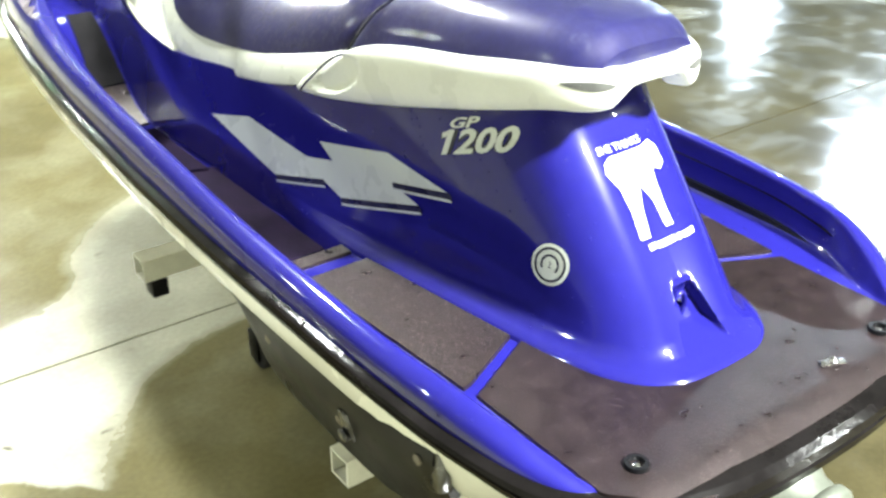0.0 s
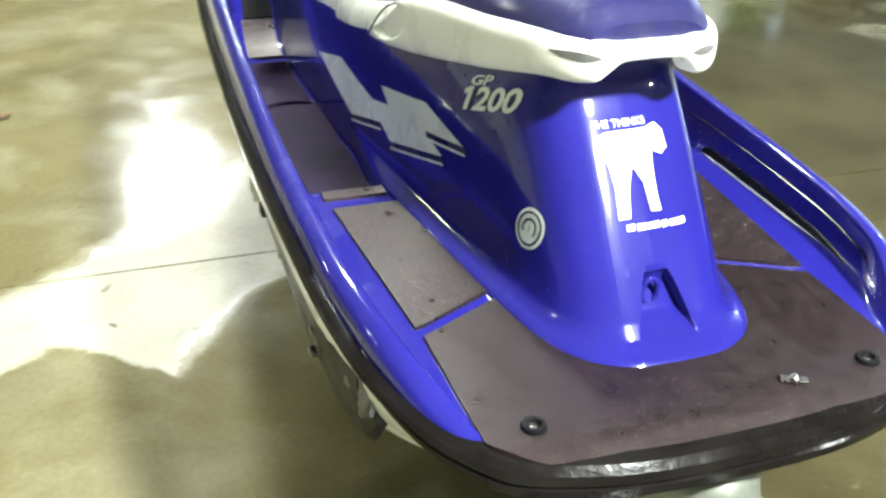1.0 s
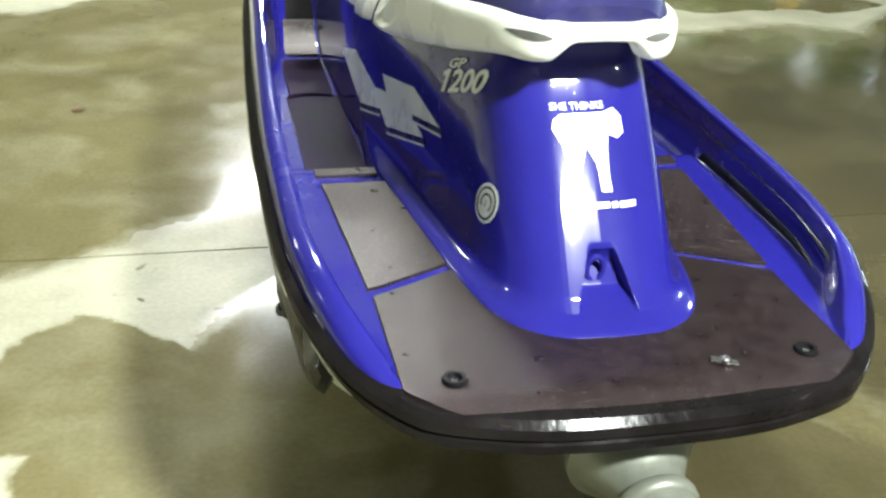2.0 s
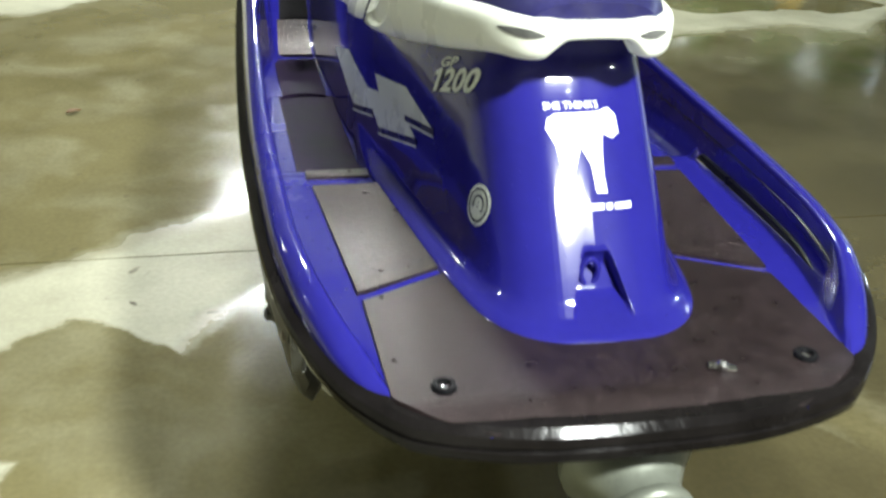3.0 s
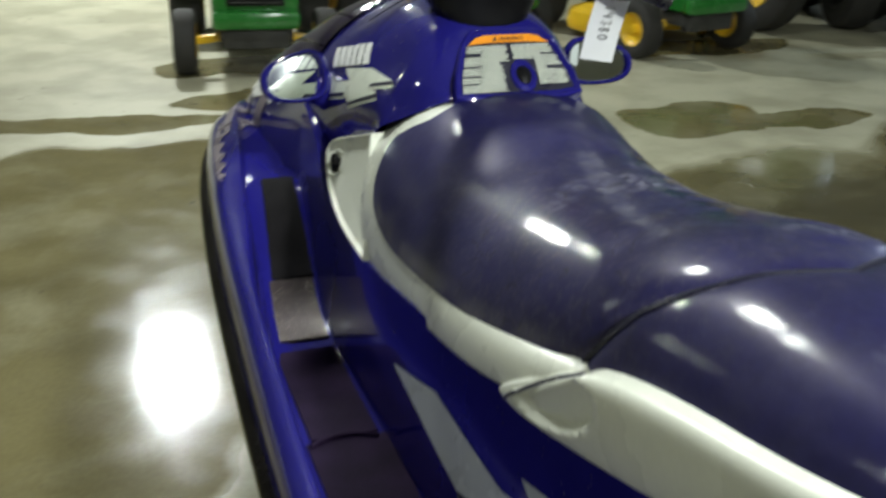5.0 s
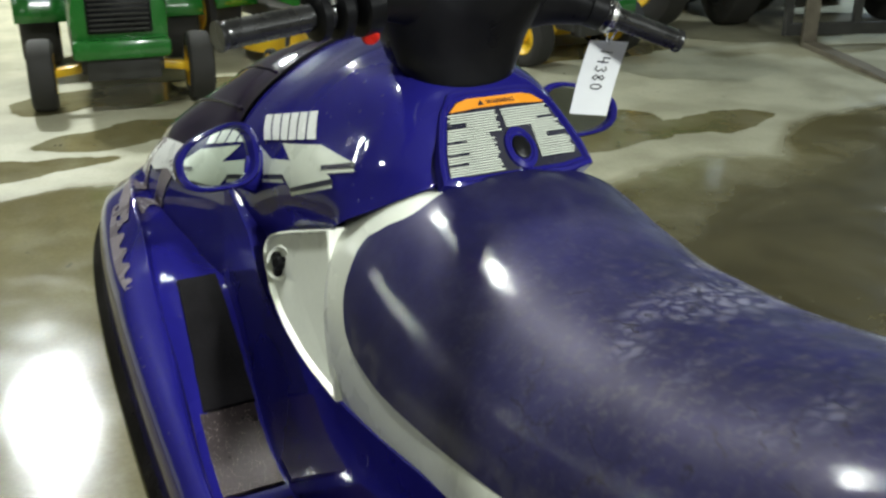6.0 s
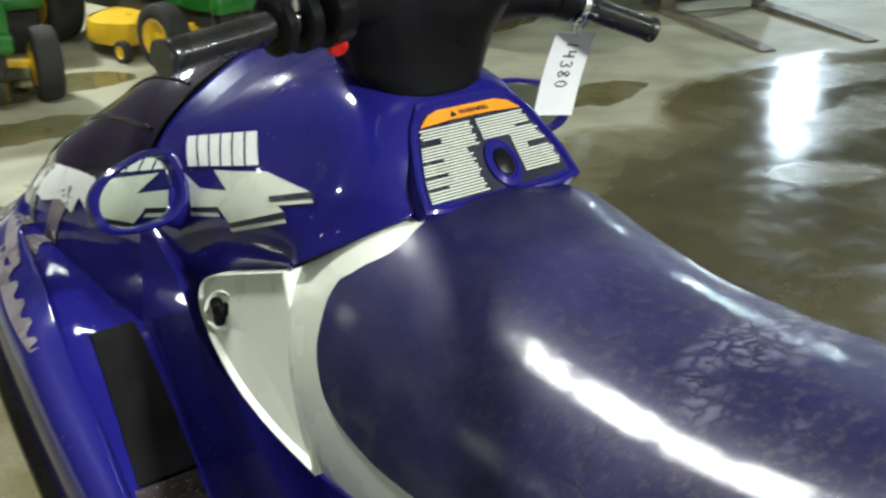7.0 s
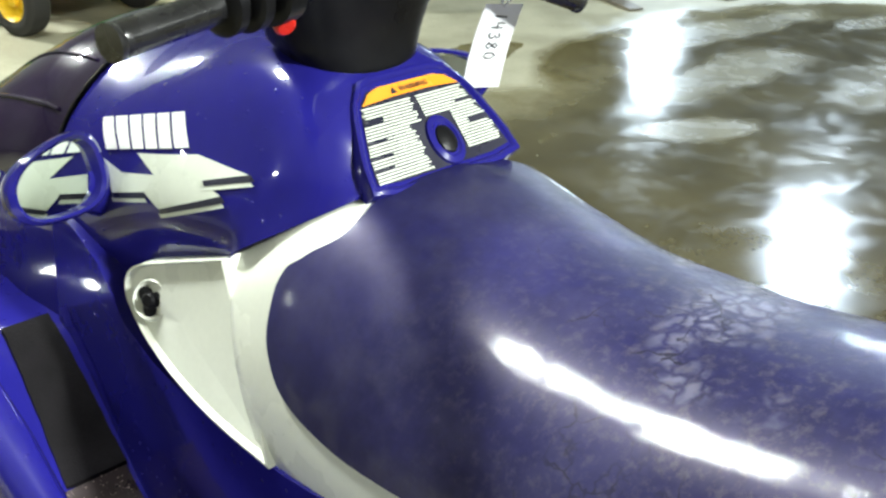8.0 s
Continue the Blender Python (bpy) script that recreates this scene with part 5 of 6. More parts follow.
def build_panel(craft):
    at = panel_frame()

    def outline(grow, height):
        pts = [(-0.112 - grow, -0.004 - grow), (0.112 + grow, -0.004 - grow), (0.106 + grow, 0.03), (0.084 + grow, 0.092), (0.060 + 0.5 * grow, height + grow), (-0.060 - 0.5 * grow, height + grow), (-0.084 - grow, 0.092), (-0.106 - grow, 0.03)]
        loop = pts + [pts[0]]
        q = np.array(loop)
        out = []
        for p0, p1 in zip(q[:-1], q[1:]):
            out += [0.85 * p0 + 0.15 * p1, 0.5 * (p0 + p1), 0.15 * p0 + 0.85 * p1]
        return out

    bm = bmesh.new()
    rings = [[at(a, b, c) for a, b in outline(g, 0.118)] for g, c in ((0.011, -0.05), (0.011, 0.003), (0.010, 0.006), (0.006, 0.0075), (0.003, 0.006), (0.001, 0.003))]
    vs = add_grid(bm, rings, wrap=True)
    bm.faces.new(vs[-1])
    panel = part("dash_panel", bm, BLUE, craft, "blue dash panel with a raised rim")
    bm = bmesh.new()
    bm.faces.new([bm.verts.new(at(a, b, 0.0045)) for a, b in outline(-0.003, 0.115)])
    label = part("warning_label", bm, DECAL_DARK, panel, "black warning label crowded with small pale print", smooth=False)
    bm = bmesh.new()
    bm.faces.new([bm.verts.new(at(a, b, 0.0058)) for a, b in ((-0.078, 0.093), (-0.030, 0.096), (0.030, 0.096), (0.078, 0.093), (0.062, 0.106), (0.045, 0.111), (-0.045, 0.111), (-0.062, 0.106))])
    part("warning_band", bm, ORANGE, label, "orange warning band", smooth=False)
    bm, w = lettering("WARNING", 0.0065, 0.0, 0.01)
    placed_verts = [(v, v.co.copy()) for v in bm.verts]
    for v, c in placed_verts:
        v.co = at(-0.016 + c.x * 0.046 / w, 0.0995 + c.y, 0.0068)
    tri = [bm.verts.new(at(a, b, 0.0068)) for a, b in ((-0.030, 0.099), (-0.020, 0.099), (-0.025, 0.107))]
    bm.faces.new(tri)
    part("lettering", bm, DECAL_DARK, label, "", smooth=False)
    rng = random.Random(4)
    for col in (0, 1):
        bm = bmesh.new()
        for k in range(25):
            b = 0.088 - 0.0036 * k
            edge = float(np.interp(b, [0.0, 0.03, 0.095], [0.110, 0.105, 0.083])) - 0.003
            if col == 0:
                x0, x1 = -edge + rng.choice((0, 0, 0, 0.004)), -0.004 - (0.016 if b < 0.056 else 0.0)
                if k in (4, 5, 11, 16, 20):
                    x0 += 0.030
            else:
                x0, x1 = 0.003 + (0.040 if b < 0.060 else 0.0), edge
                if k in (5, 12, 13):
                    x1 -= 0.03
                if b < 0.012:
                    continue
            x1 -= rng.random() * 0.008
            if x1 - x0 < 0.01:
                continue
            f = [bm.verts.new(at(a, h, 0.0056)) for a, h in ((x0, b), (x1, b), (x1, b + 0.0019), (x0, b + 0.0019))]
            bm.faces.new(f)
        tagged(part("small_print", bm, DECAL, label, "rows of pale unreadable print", smooth=False), "", "", "", "stuff")
    low, up = at(0.014, 0.029), (at(0, 1) - at(0, 0))
    turn = (at(0, 0, 1) - at(0, 0, 0)).to_track_quat("Z", "Y").to_matrix().to_4x4()
    bm = bmesh.new()
    add_lathe(bm, [(0.026, 0.0), (0.025, 0.004), (0.019, 0.006), (0.017, 0.004), (0.0, 0.004)], Matrix.Translation(low + (at(0, 0, 1) - at(0, 0, 0)) * 0.004) @ turn @ Matrix.Diagonal((0.9, 1.25, 1, 1)), 28, caps=False)
    boss = part("boss", bm, BLUE, panel, "blue oval boss")
    bm = bmesh.new()
    add_lathe(bm, [(0.016, -0.004), (0.014, 0.000), (0.008, 0.002), (0.0, 0.0025)], Matrix.Translation(low + (at(0, 0, 1) - at(0, 0, 0)) * 0.010) @ turn @ Matrix.Diagonal((0.9, 1.2, 1, 1)), 24, caps=False)
    part("button", bm, BLACK, boss, "black rubber button")


def build_mirror(craft, side, shift=0.0):
    c = Vector((side * 0.299 + shift, 1.918, 1.112))
    face = Vector((side * -0.27, -0.93, 0.245)).normalized()
    m = Matrix.Translation(c) @ face.to_track_quat("Z", "Y").to_matrix().to_4x4()

    def egg(r):
        """A rounded D: blunt and tall towards the cowl, drawn out and low towards the tip."""
        out = []
        for k in range(48):
            a = 2 * math.pi * k / 48
            c, n = math.cos(a), math.sin(a)
            x, y = math.copysign(abs(c) ** 0.72, c), math.copysign(abs(n) ** 0.8, n)
            inner = 0.5 - 0.5 * x * side * turned
            out.append((0.058 * x * r, (0.043 * y * (0.74 + 0.26 * inner) + 0.010 * (inner - 0.4) * (1 if y > 0 else 0.2)) * r))
        return out

    turned = 1 if (m.to_3x3() @ Vector((1, 0, 0))).x > 0 else -1
    bm = bmesh.new()
    rings = [[m @ Vector((x, y, h)) for x, y in egg(r)] for r, h in ((0.25, -0.055), (0.7, -0.045), (1.08, -0.018), (1.22, -0.002), (1.22, 0.008), (1.12, 0.013), (1.03, 0.010), (0.97, -0.003))]
    vs = add_grid(bm, rings, wrap=True)
    bm.faces.new(vs[0])
    housing = part("mirror_housing", bm, BLUE, craft, "blue moulded mirror housing")
    bm = bmesh.new()
    bm.faces.new([bm.verts.new(m @ Vector((x, y, -0.002))) for x, y in egg(0.97)])
    part("mirror_glass", bm, MIRROR, housing, "mirror reflecting the pale floor", smooth=False)
    bm = bmesh.new()
    add_tube(bm, [c - face * 0.03 + Vector((-side * 0.045, 0, -0.015)), Vector((side * 0.205 + shift, 1.965, 1.065))], [0.022, 0.03], 14, squash=1.4)
    part("mirror_arm", bm, BLUE, housing)


def build_bars(craft):
    bm = bmesh.new()
    rows = []
    for z, y, rx, ry in ((1.222, 1.702, 0.012, 0.014), (1.232, 1.712, 0.045, 0.030), (1.250, 1.732, 0.078, 0.050), (1.275, 1.750, 0.096, 0.064), (1.305, 1.752, 0.106, 0.074), (1.335, 1.742, 0.120, 0.076), (1.365, 1.728, 0.135, 0.070), (1.392, 1.715, 0.130, 0.058), (1.41, 1.708, 0.09, 0.036)):
        rows.append([(0.002 + rx * math.copysign(abs(math.cos(a)) ** 0.8, math.cos(a)), y + ry * math.copysign(abs(math.sin(a)) ** 0.8, math.sin(a)), z) for a in along(0, 2 * math.pi, 41)[:-1]])
    vs = add_grid(bm, rows, wrap=True)
    bm.faces.new(vs[0])
    bm.faces.new(vs[-1])
    part("steering_shroud", bm, BLACK, craft, "black padded steering shroud")
    # arms: the bars are turned a little, the port grip back and up
    port = [(-0.10, 1.70, 1.372), (-0.16, 1.655, 1.378), (-0.235, 1.605, 1.372)]
    star = [(0.055, 1.738, 1.345), (0.10, 1.735, 1.350), (0.15, 1.722, 1.344), (0.205, 1.705, 1.328)]
    for arm, tip in ((port, (-0.378, 1.576, 1.362)), (star, (0.338, 1.675, 1.277))):
        bm = bmesh.new()
        add_tube(bm, [tuple(q) for q in rounded(arm, 2)], along(0.040 if len(arm) == 3 else 0.062, 0.019, len(rounded(arm, 2))), 20)
        bar = part("handlebar_arm", bm, BLACK, craft, "black padded handlebar arm")
        bm = bmesh.new()
        a, b = Vector(arm[-1]), Vector(tip)
        path, radii = [], []
        for k in range(37):
            u = k / 36
            path.append(a.lerp(b, u))
            radii.append(0.0172 if u < 0.05 or u > 0.95 else 0.0150 + (0.0010 if k % 2 else 0.0))
        add_tube(bm, path, radii, 18)
        part("grip", bm, GRIP, bar, "ribbed black rubber grip")
    # port switch cluster
    a, b = Vector(port[-1]), Vector((-0.368, 1.578, 1.364))
    d = (b - a).normalized()
    turn = d.to_track_quat("Z", "Y").to_matrix().to_4x4()
    for off, r, w in ((-0.008, 0.032, 0.020), (0.020, 0.029, 0.018), (-0.045, 0.034, 0.030)):
        bm = bmesh.new()
        add_lathe(bm, [(r - 0.006, -w / 2), (r, -w / 2 + 0.004), (r, w / 2 - 0.004), (r - 0.006, w / 2)], Matrix.Translation(a + d * off) @ turn, 24)
        housing = part("switch_housing", bm, BLACK, craft, "black handlebar switch housing")
    bm = bmesh.new()
    add_lathe(bm, [(0.011, -0.008), (0.011, 0.004), (0.008, 0.007), (0.0, 0.007)], Matrix.Translation((-0.186, 1.607, 1.342)) @ Vector((-0.2, -0.8, -0.35)).to_track_quat("Z", "Y").to_matrix().to_4x4(), 18, caps=False)
    part("stop_button", bm, RED, housing, "red stop button")
    for p in ((-0.20, 1.60, 1.40), (-0.17, 1.63, 1.405), (-0.24, 1.59, 1.395)):
        bm = bmesh.new()
        add_lathe(bm, [(0.006, -0.01), (0.006, 0.003), (0.003, 0.005), (0.0, 0.005)], pose(*p), 12, caps=False)
        part("screw", bm, STEEL, housing, "bright steel screw")
    # starboard throttle perch and lever
    bm = bmesh.new()
    add_lathe(bm, [(0.022, -0.016), (0.027, -0.012), (0.027, 0.012), (0.022, 0.016)], Matrix.Translation((0.203, 1.706, 1.329)) @ Vector((0.86, -0.2, -0.32)).to_track_quat("Z", "Y").to_matrix().to_4x4(), 22)
    perch = part("throttle_perch", bm, BLACK, craft, "black throttle perch")
    bm = bmesh.new()
    add_tube(bm, [(0.19, 1.735, 1.33), (0.25, 1.748, 1.318), (0.31, 1.728, 1.298)], [0.007, 0.006, 0.005], 10)
    part("throttle_lever", bm, BLACK, perch)
    bm = bmesh.new()
    add_lathe(bm, [(0.024, -0.004), (0.0245, 0.0), (0.024, 0.004)], Matrix.Translation((0.228, 1.702, 1.318)) @ Vector((0.86, -0.2, -0.32)).to_track_quat("Z", "Y").to_matrix().to_4x4(), 22)
    part("clamp_ring", bm, STEEL, perch, "bright clamp ring")


def build_fittings(craft):
    for x, y, r, mat, label in ((-0.281, 0.06, 0.019, BLACK, "black rubber drain plug"), (0.281, 0.06, 0.019, BLACK, "black rubber drain plug")):
        bm = bmesh.new()
        add_lathe(bm, [(r, -0.01), (r, 0.0), (r * 0.9, 0.004), (r * 0.6, 0.004), (r * 0.5, -0.004), (0.0, -0.004)], pose(x, y, 0.697), 22, caps=False)
        plug = part("drain_plug", bm, mat, craft, label)
        bm = bmesh.new()
        add_lathe(bm, [(r * 0.34, -0.006), (r * 0.34, 0.0), (r * 0.2, 0.002), (0.0, 0.002)], pose(x, y, 0.695), 14, caps=False)
        part("plug_screw", bm, STEEL, plug, "worn steel screw")
    bm = bmesh.new()
    add_box(bm, (0.042, 0.014, 0.004), (0.136, 0.046, 0.698), (0, 0, -24), 0.0015)
    add_lathe(bm, [(0.009, 0.0), (0.009, 0.006), (0.005, 0.009), (0.003, 0.005), (0.0, 0.005)], pose(0.136, 0.046, 0.697), 14, caps=False)
    part("drain_fitting", bm, STEEL, craft, "bright steel drain fitting")


for s in (1, -1):
    build_pocket(CRAFT, s)
build_panel(CRAFT)
build_mirror(CRAFT, -1)
build_mirror(CRAFT, 1, 0.035)
build_bars(CRAFT)
build_fittings(CRAFT)


def build_hood_lid(craft):
    """Dark tinted storage lid over the bow, a few millimetres proud of the cowl."""
    ys = [c[0] for c in COWL]
    rows = []
    for t in along(0, 1, 26):
        row = []
        for k in range(17):
            v = k / 16
            y0 = 2.075 + 0.015 * v + 0.09 * max(0.0, 1 - v / 0.22) ** 2
            y = y0 + t * (2.74 - y0)
            sec = smooth_section([tuple(float(mono(ys, [c[1][i][a] for c in COWL], y)) for a in (0, 1)) for i in range(5)])
            s = np.r_[0, np.cumsum(np.hypot(*np.diff(sec, axis=0).T))]
            q = s[-1] * (0.36 + 0.64 * v)
            edge = 0.007 * min(1.0, t * 14, (1 - t) * 14, v * 10 + 0.05)
            row.append((float(np.interp(q, s, sec[:, 0])) + 0.5 * edge * (1 - v), y, float(np.interp(q, s, sec[:, 1])) + edge))
        rows.append(row)
    bm = bmesh.new()
    add_grid(bm, mirrored(rows))
    lid = part("storage_lid", bm, LID, craft, "dark tinted glossy bow storage lid")
    bm = bmesh.new()
    line = [(x, y - 0.003, z + 0.003) for x, y, z in rows[0]]
    add_tube(bm, line + [(-x, y, z) for x, y, z in line[-2::-1]], 0.004, 8)
    part("lid_seal", bm, BLACK, lid, "black rubber lid seal")
    for side in (1, -1):
        for k, r in ((5, 0.004), (9, 0.003)):
            bm = bmesh.new()
            add_tube(bm, [(side * row[k][0], row[k][1], row[k][2] + 0.001) for row in rows[1:-2]], r, 8, squash=0.6)
            part("lid_rib", bm, LID, lid)


build_hood_lid(CRAFT)


def build_fender_graphics(craft):
    """Pale swooping bow graphics on the port fender and a white patch on the shoulder before it."""
    verts, faces = [], []
    for ob in craft.children:
        if ob.name in ("deck", "cowl"):
            faces += [[len(verts) + i for i in p.vertices] for p in ob.data.polygons]
            verts += [v.co.copy() for v in ob.data.vertices]
    tree = BVHTree.FromPolygons(verts, faces)
    port_decal("shoulder_patch", [(2.475, 0.955), (2.455, 0.982), (2.40, 1.008), (2.33, 1.030), (2.255, 1.034), (2.215, 1.018), (2.235, 0.975), (2.275, 0.990), (2.29, 0.962), (2.335, 0.972), (2.40, 0.952)], DECAL_WHITE, tree, craft, "white bow patch", 0.002, 6)

    def ribbon(name, line, widths, label, teeth=0.0):
        """A tapered sweep in plan, laid on the bow; teeth notch its inner edge."""
        mid = rounded(line, 3)
        half = np.interp(np.linspace(0, 1, len(mid)), np.linspace(0, 1, len(widths)), widths)
        d = np.gradient(mid, axis=0)
        side = np.stack([d[:, 1], -d[:, 0]], 1) / np.hypot(d[:, 0], d[:, 1])[:, None]
        cut = np.array([teeth if k % 4 < 2 else -teeth for k in range(len(mid))])
        left, right = mid - side * half[:, None], mid + side * (half + cut)[:, None]
        bm = bmesh.new()
        add_grid(bm, [[(*(p + (q - p) * u), 0) for u in (0, 0.33, 0.67, 1)] for p, q in zip(left, right)])
        laid(bm, tree, lambda c: Vector((c.x, c.y, 1.4)), (0, 0, -1), 0.002)
        part(name, bm, BOW_VINYL, craft, label, smooth=False)

    ribbon("bow_graphic", [(-0.428, 2.03), (-0.417, 2.14), (-0.402, 2.25), (-0.378, 2.36)], (0.002, 0.009, 0.010, 0.002), "pale notched graphic along the bow edge", 0.005)
    ribbon("bow_graphic", [(-0.380, 2.25), (-0.368, 2.33), (-0.335, 2.42), (-0.275, 2.455), (-0.252, 2.37)], (0.003, 0.010, 0.013, 0.010, 0.002), "pale swooping bow graphic")
    ribbon("bow_graphic", [(-0.352, 2.27), (-0.335, 2.34), (-0.300, 2.37), (-0.268, 2.30)], (0.002, 0.010, 0.012, 0.002), "pale swooping bow graphic")


build_fender_graphics(CRAFT)


# ---- stand under the craft ----
def build_stand():
    stand = thing("watercraft_stand", "white tube stand with black castors under the craft", "stand")
    for y in (0.66, 1.62):
        bm = bmesh.new()
        h, w, t, mid = 0.030, 0.030, 0.005, 0.345 if y < 1 else 0.335
        ring = [(-w, -h), (w, -h), (w, h), (-w, h)]
        inner = [(-w + t, -h + t), (w - t, -h + t), (w - t, h - t), (-w + t, h - t)]
        rows = []
        for x, r in ((-0.34, inner), (-0.405, inner), (-0.405, ring), (0.405, ring), (0.405, inner), (0.34, inner)):
            rows.append([(x, y + a, mid + b) for a, b in r])
        vs = add_grid(bm, rows, wrap=True)
        bm.faces.new(vs[0])
        bm.faces.new(vs[-1])
        part("crossbar", bm, FRAME_WHITE, stand, "white square tube crossbar", smooth=False)
        for s in (1, -1):
            if y > 1:
                bm = bmesh.new()
                add_box(bm, (0.045, 0.05, 0.05), (s * 0.365, y, 0.274), (0, 0, 0), 0.006)
                part("end_bracket", bm, BLACK, stand, "black bracket under the crossbar end")
            ly = y + (0.42 if y < 1 else -0.12)
            bm = bmesh.new()
            add_tube(bm, [(s * 0.15, ly, 0.365), (s * 0.15, ly, 0.10)], 0.015, 12)
            leg = part("leg", bm, BLACK, stand, "black steel leg")
            for o in (-0.022, 0.022):
                bm = bmesh.new()
                add_box(bm, (0.005, 0.045, 0.09), (s * 0.15 + o, ly, 0.074), bevel=0.0015)
                part("castor_fork", bm, BLACK, leg)
            bm = bmesh.new()
            add_box(bm, (0.05, 0.045, 0.012), (s * 0.15, ly, 0.112), (0, 0, 0), 0.002)
            part("castor_plate", bm, BLACK, leg)
            bm = bmesh.new()
            add_lathe(bm, [(0.012, -0.014), (0.046, -0.014), (0.05, -0.010), (0.05, 0.010), (0.046, 0.014), (0.012, 0.014)], pose(s * 0.15, ly, 0.05, 0, 90, 0), 24)
            part("castor_wheel", bm, TYRE, leg)
    for s in (1, -1):
        bm = bmesh.new()
        add_box(bm, (0.05, 1.10, 0.03), (s * 0.15, 1.14, 0.372), (0, -s * 16, 0), 0.006)
        part("bunk", bm, BLACK, stand, "black carpeted bunk board")
    return stand


build_stand()


# ---- sale tag on the starboard grip ----
def build_tag():
    tag = thing("sale_tag", "white card tag with a handwritten number hanging from the grip", "tag")
    tl, tr, bl, br = Vector((0.222, 1.735, 1.278)), Vector((0.288, 1.729, 1.270)), Vector((0.214, 1.766, 1.160)), Vector((0.280, 1.760, 1.150))
    n = (tr - tl).cross(bl - tl).normalized()

    def at(u, v, out=0.0):
        return tl.lerp(tr, u).lerp(bl.lerp(br, u), v) + n * (0.004 * math.sin(math.pi * v) + out)

    bm = bmesh.new()
    for side in (0.0, -0.0008):
        add_grid(bm, [[at(u, v, side) for u in along(0, 1, 5)] for v in along(0, 1, 9)])
    part("card", bm, PAPER, tag, "white paper card", smooth=False)
    face = -1 if n.y > 0 else 1
    strokes = [
        [(0.25, 0), (0.35, 1)], [(0.85, 1), (0.80, 0.45), (1.30, 0.5)], [(1.22, 0.95), (1.18, 0)],
        [(1.65, 0.85), (1.90, 1), (2.08, 0.8), (1.85, 0.55), (2.08, 0.3), (1.88, 0), (1.60, 0.1)],
        [(2.85, 0.85), (2.62, 1), (2.45, 0.8), (2.62, 0.55), (2.88, 0.25), (2.66, 0), (2.42, 0.22), (2.62, 0.52), (2.85, 0.85)],
        [(3.45, 1), (3.25, 0.75), (3.25, 0.25), (3.45, 0), (3.66, 0.25), (3.66, 0.75), (3.45, 1)],
    ]
    bm = bmesh.new()
    for line in strokes:
        add_tube(bm, [at(0.36 + 0.30 * y, 0.10 + 0.150 * x, face * 0.0016) for x, y in line], 0.0009, 6)
    part("handwriting", bm, INK, tag, "handwritten black number", smooth=False)
    bm = bmesh.new()
    add_tube(bm, [at(0.45, 0.03), Vector((0.243, 1.722, 1.298)), Vector((0.245, 1.700, 1.332)), Vector((0.243, 1.680, 1.318)), Vector((0.243, 1.700, 1.296)), at(0.5, 0.03)], 0.0016, 6)
    part("tag_wire", bm, STEEL, tag, "thin wire loop")


build_tag()


# ---- machines standing behind ----
def add_wheel(parent, at, r, w, rim, name="wheel"):
    bm = bmesh.new()
    m = pose(*at, 0, 90, 0)
    add_lathe(bm, [(r * 0.52, -w * 0.42), (r * 0.62, -w * 0.5), (r * 0.86, -w * 0.5), (r * 0.97, -w * 0.40), (r, -w * 0.2), (r, w * 0.2), (r * 0.97, w * 0.40), (r * 0.86, w * 0.5), (r * 0.62, w * 0.5), (r * 0.52, w * 0.42)], m, 36, caps=False)
    tyre = part(name, bm, TYRE, parent, "dusty black tyre")
    for s in (-1, 1):
        bm = bmesh.new()
        add_lathe(bm, [(r * 0.60, s * w * 0.44), (r * 0.57, s * w * 0.50), (r * 0.50, s * w * 0.38), (r * 0.42, s * w * 0.28), (r * 0.18, s * w * 0.22), (r * 0.16, s * w * 0.40), (0.0, s * w * 0.42)], m, 28, caps=False)
        part("rim", bm, rim, tyre, "yellow steel rim")
    return tyre


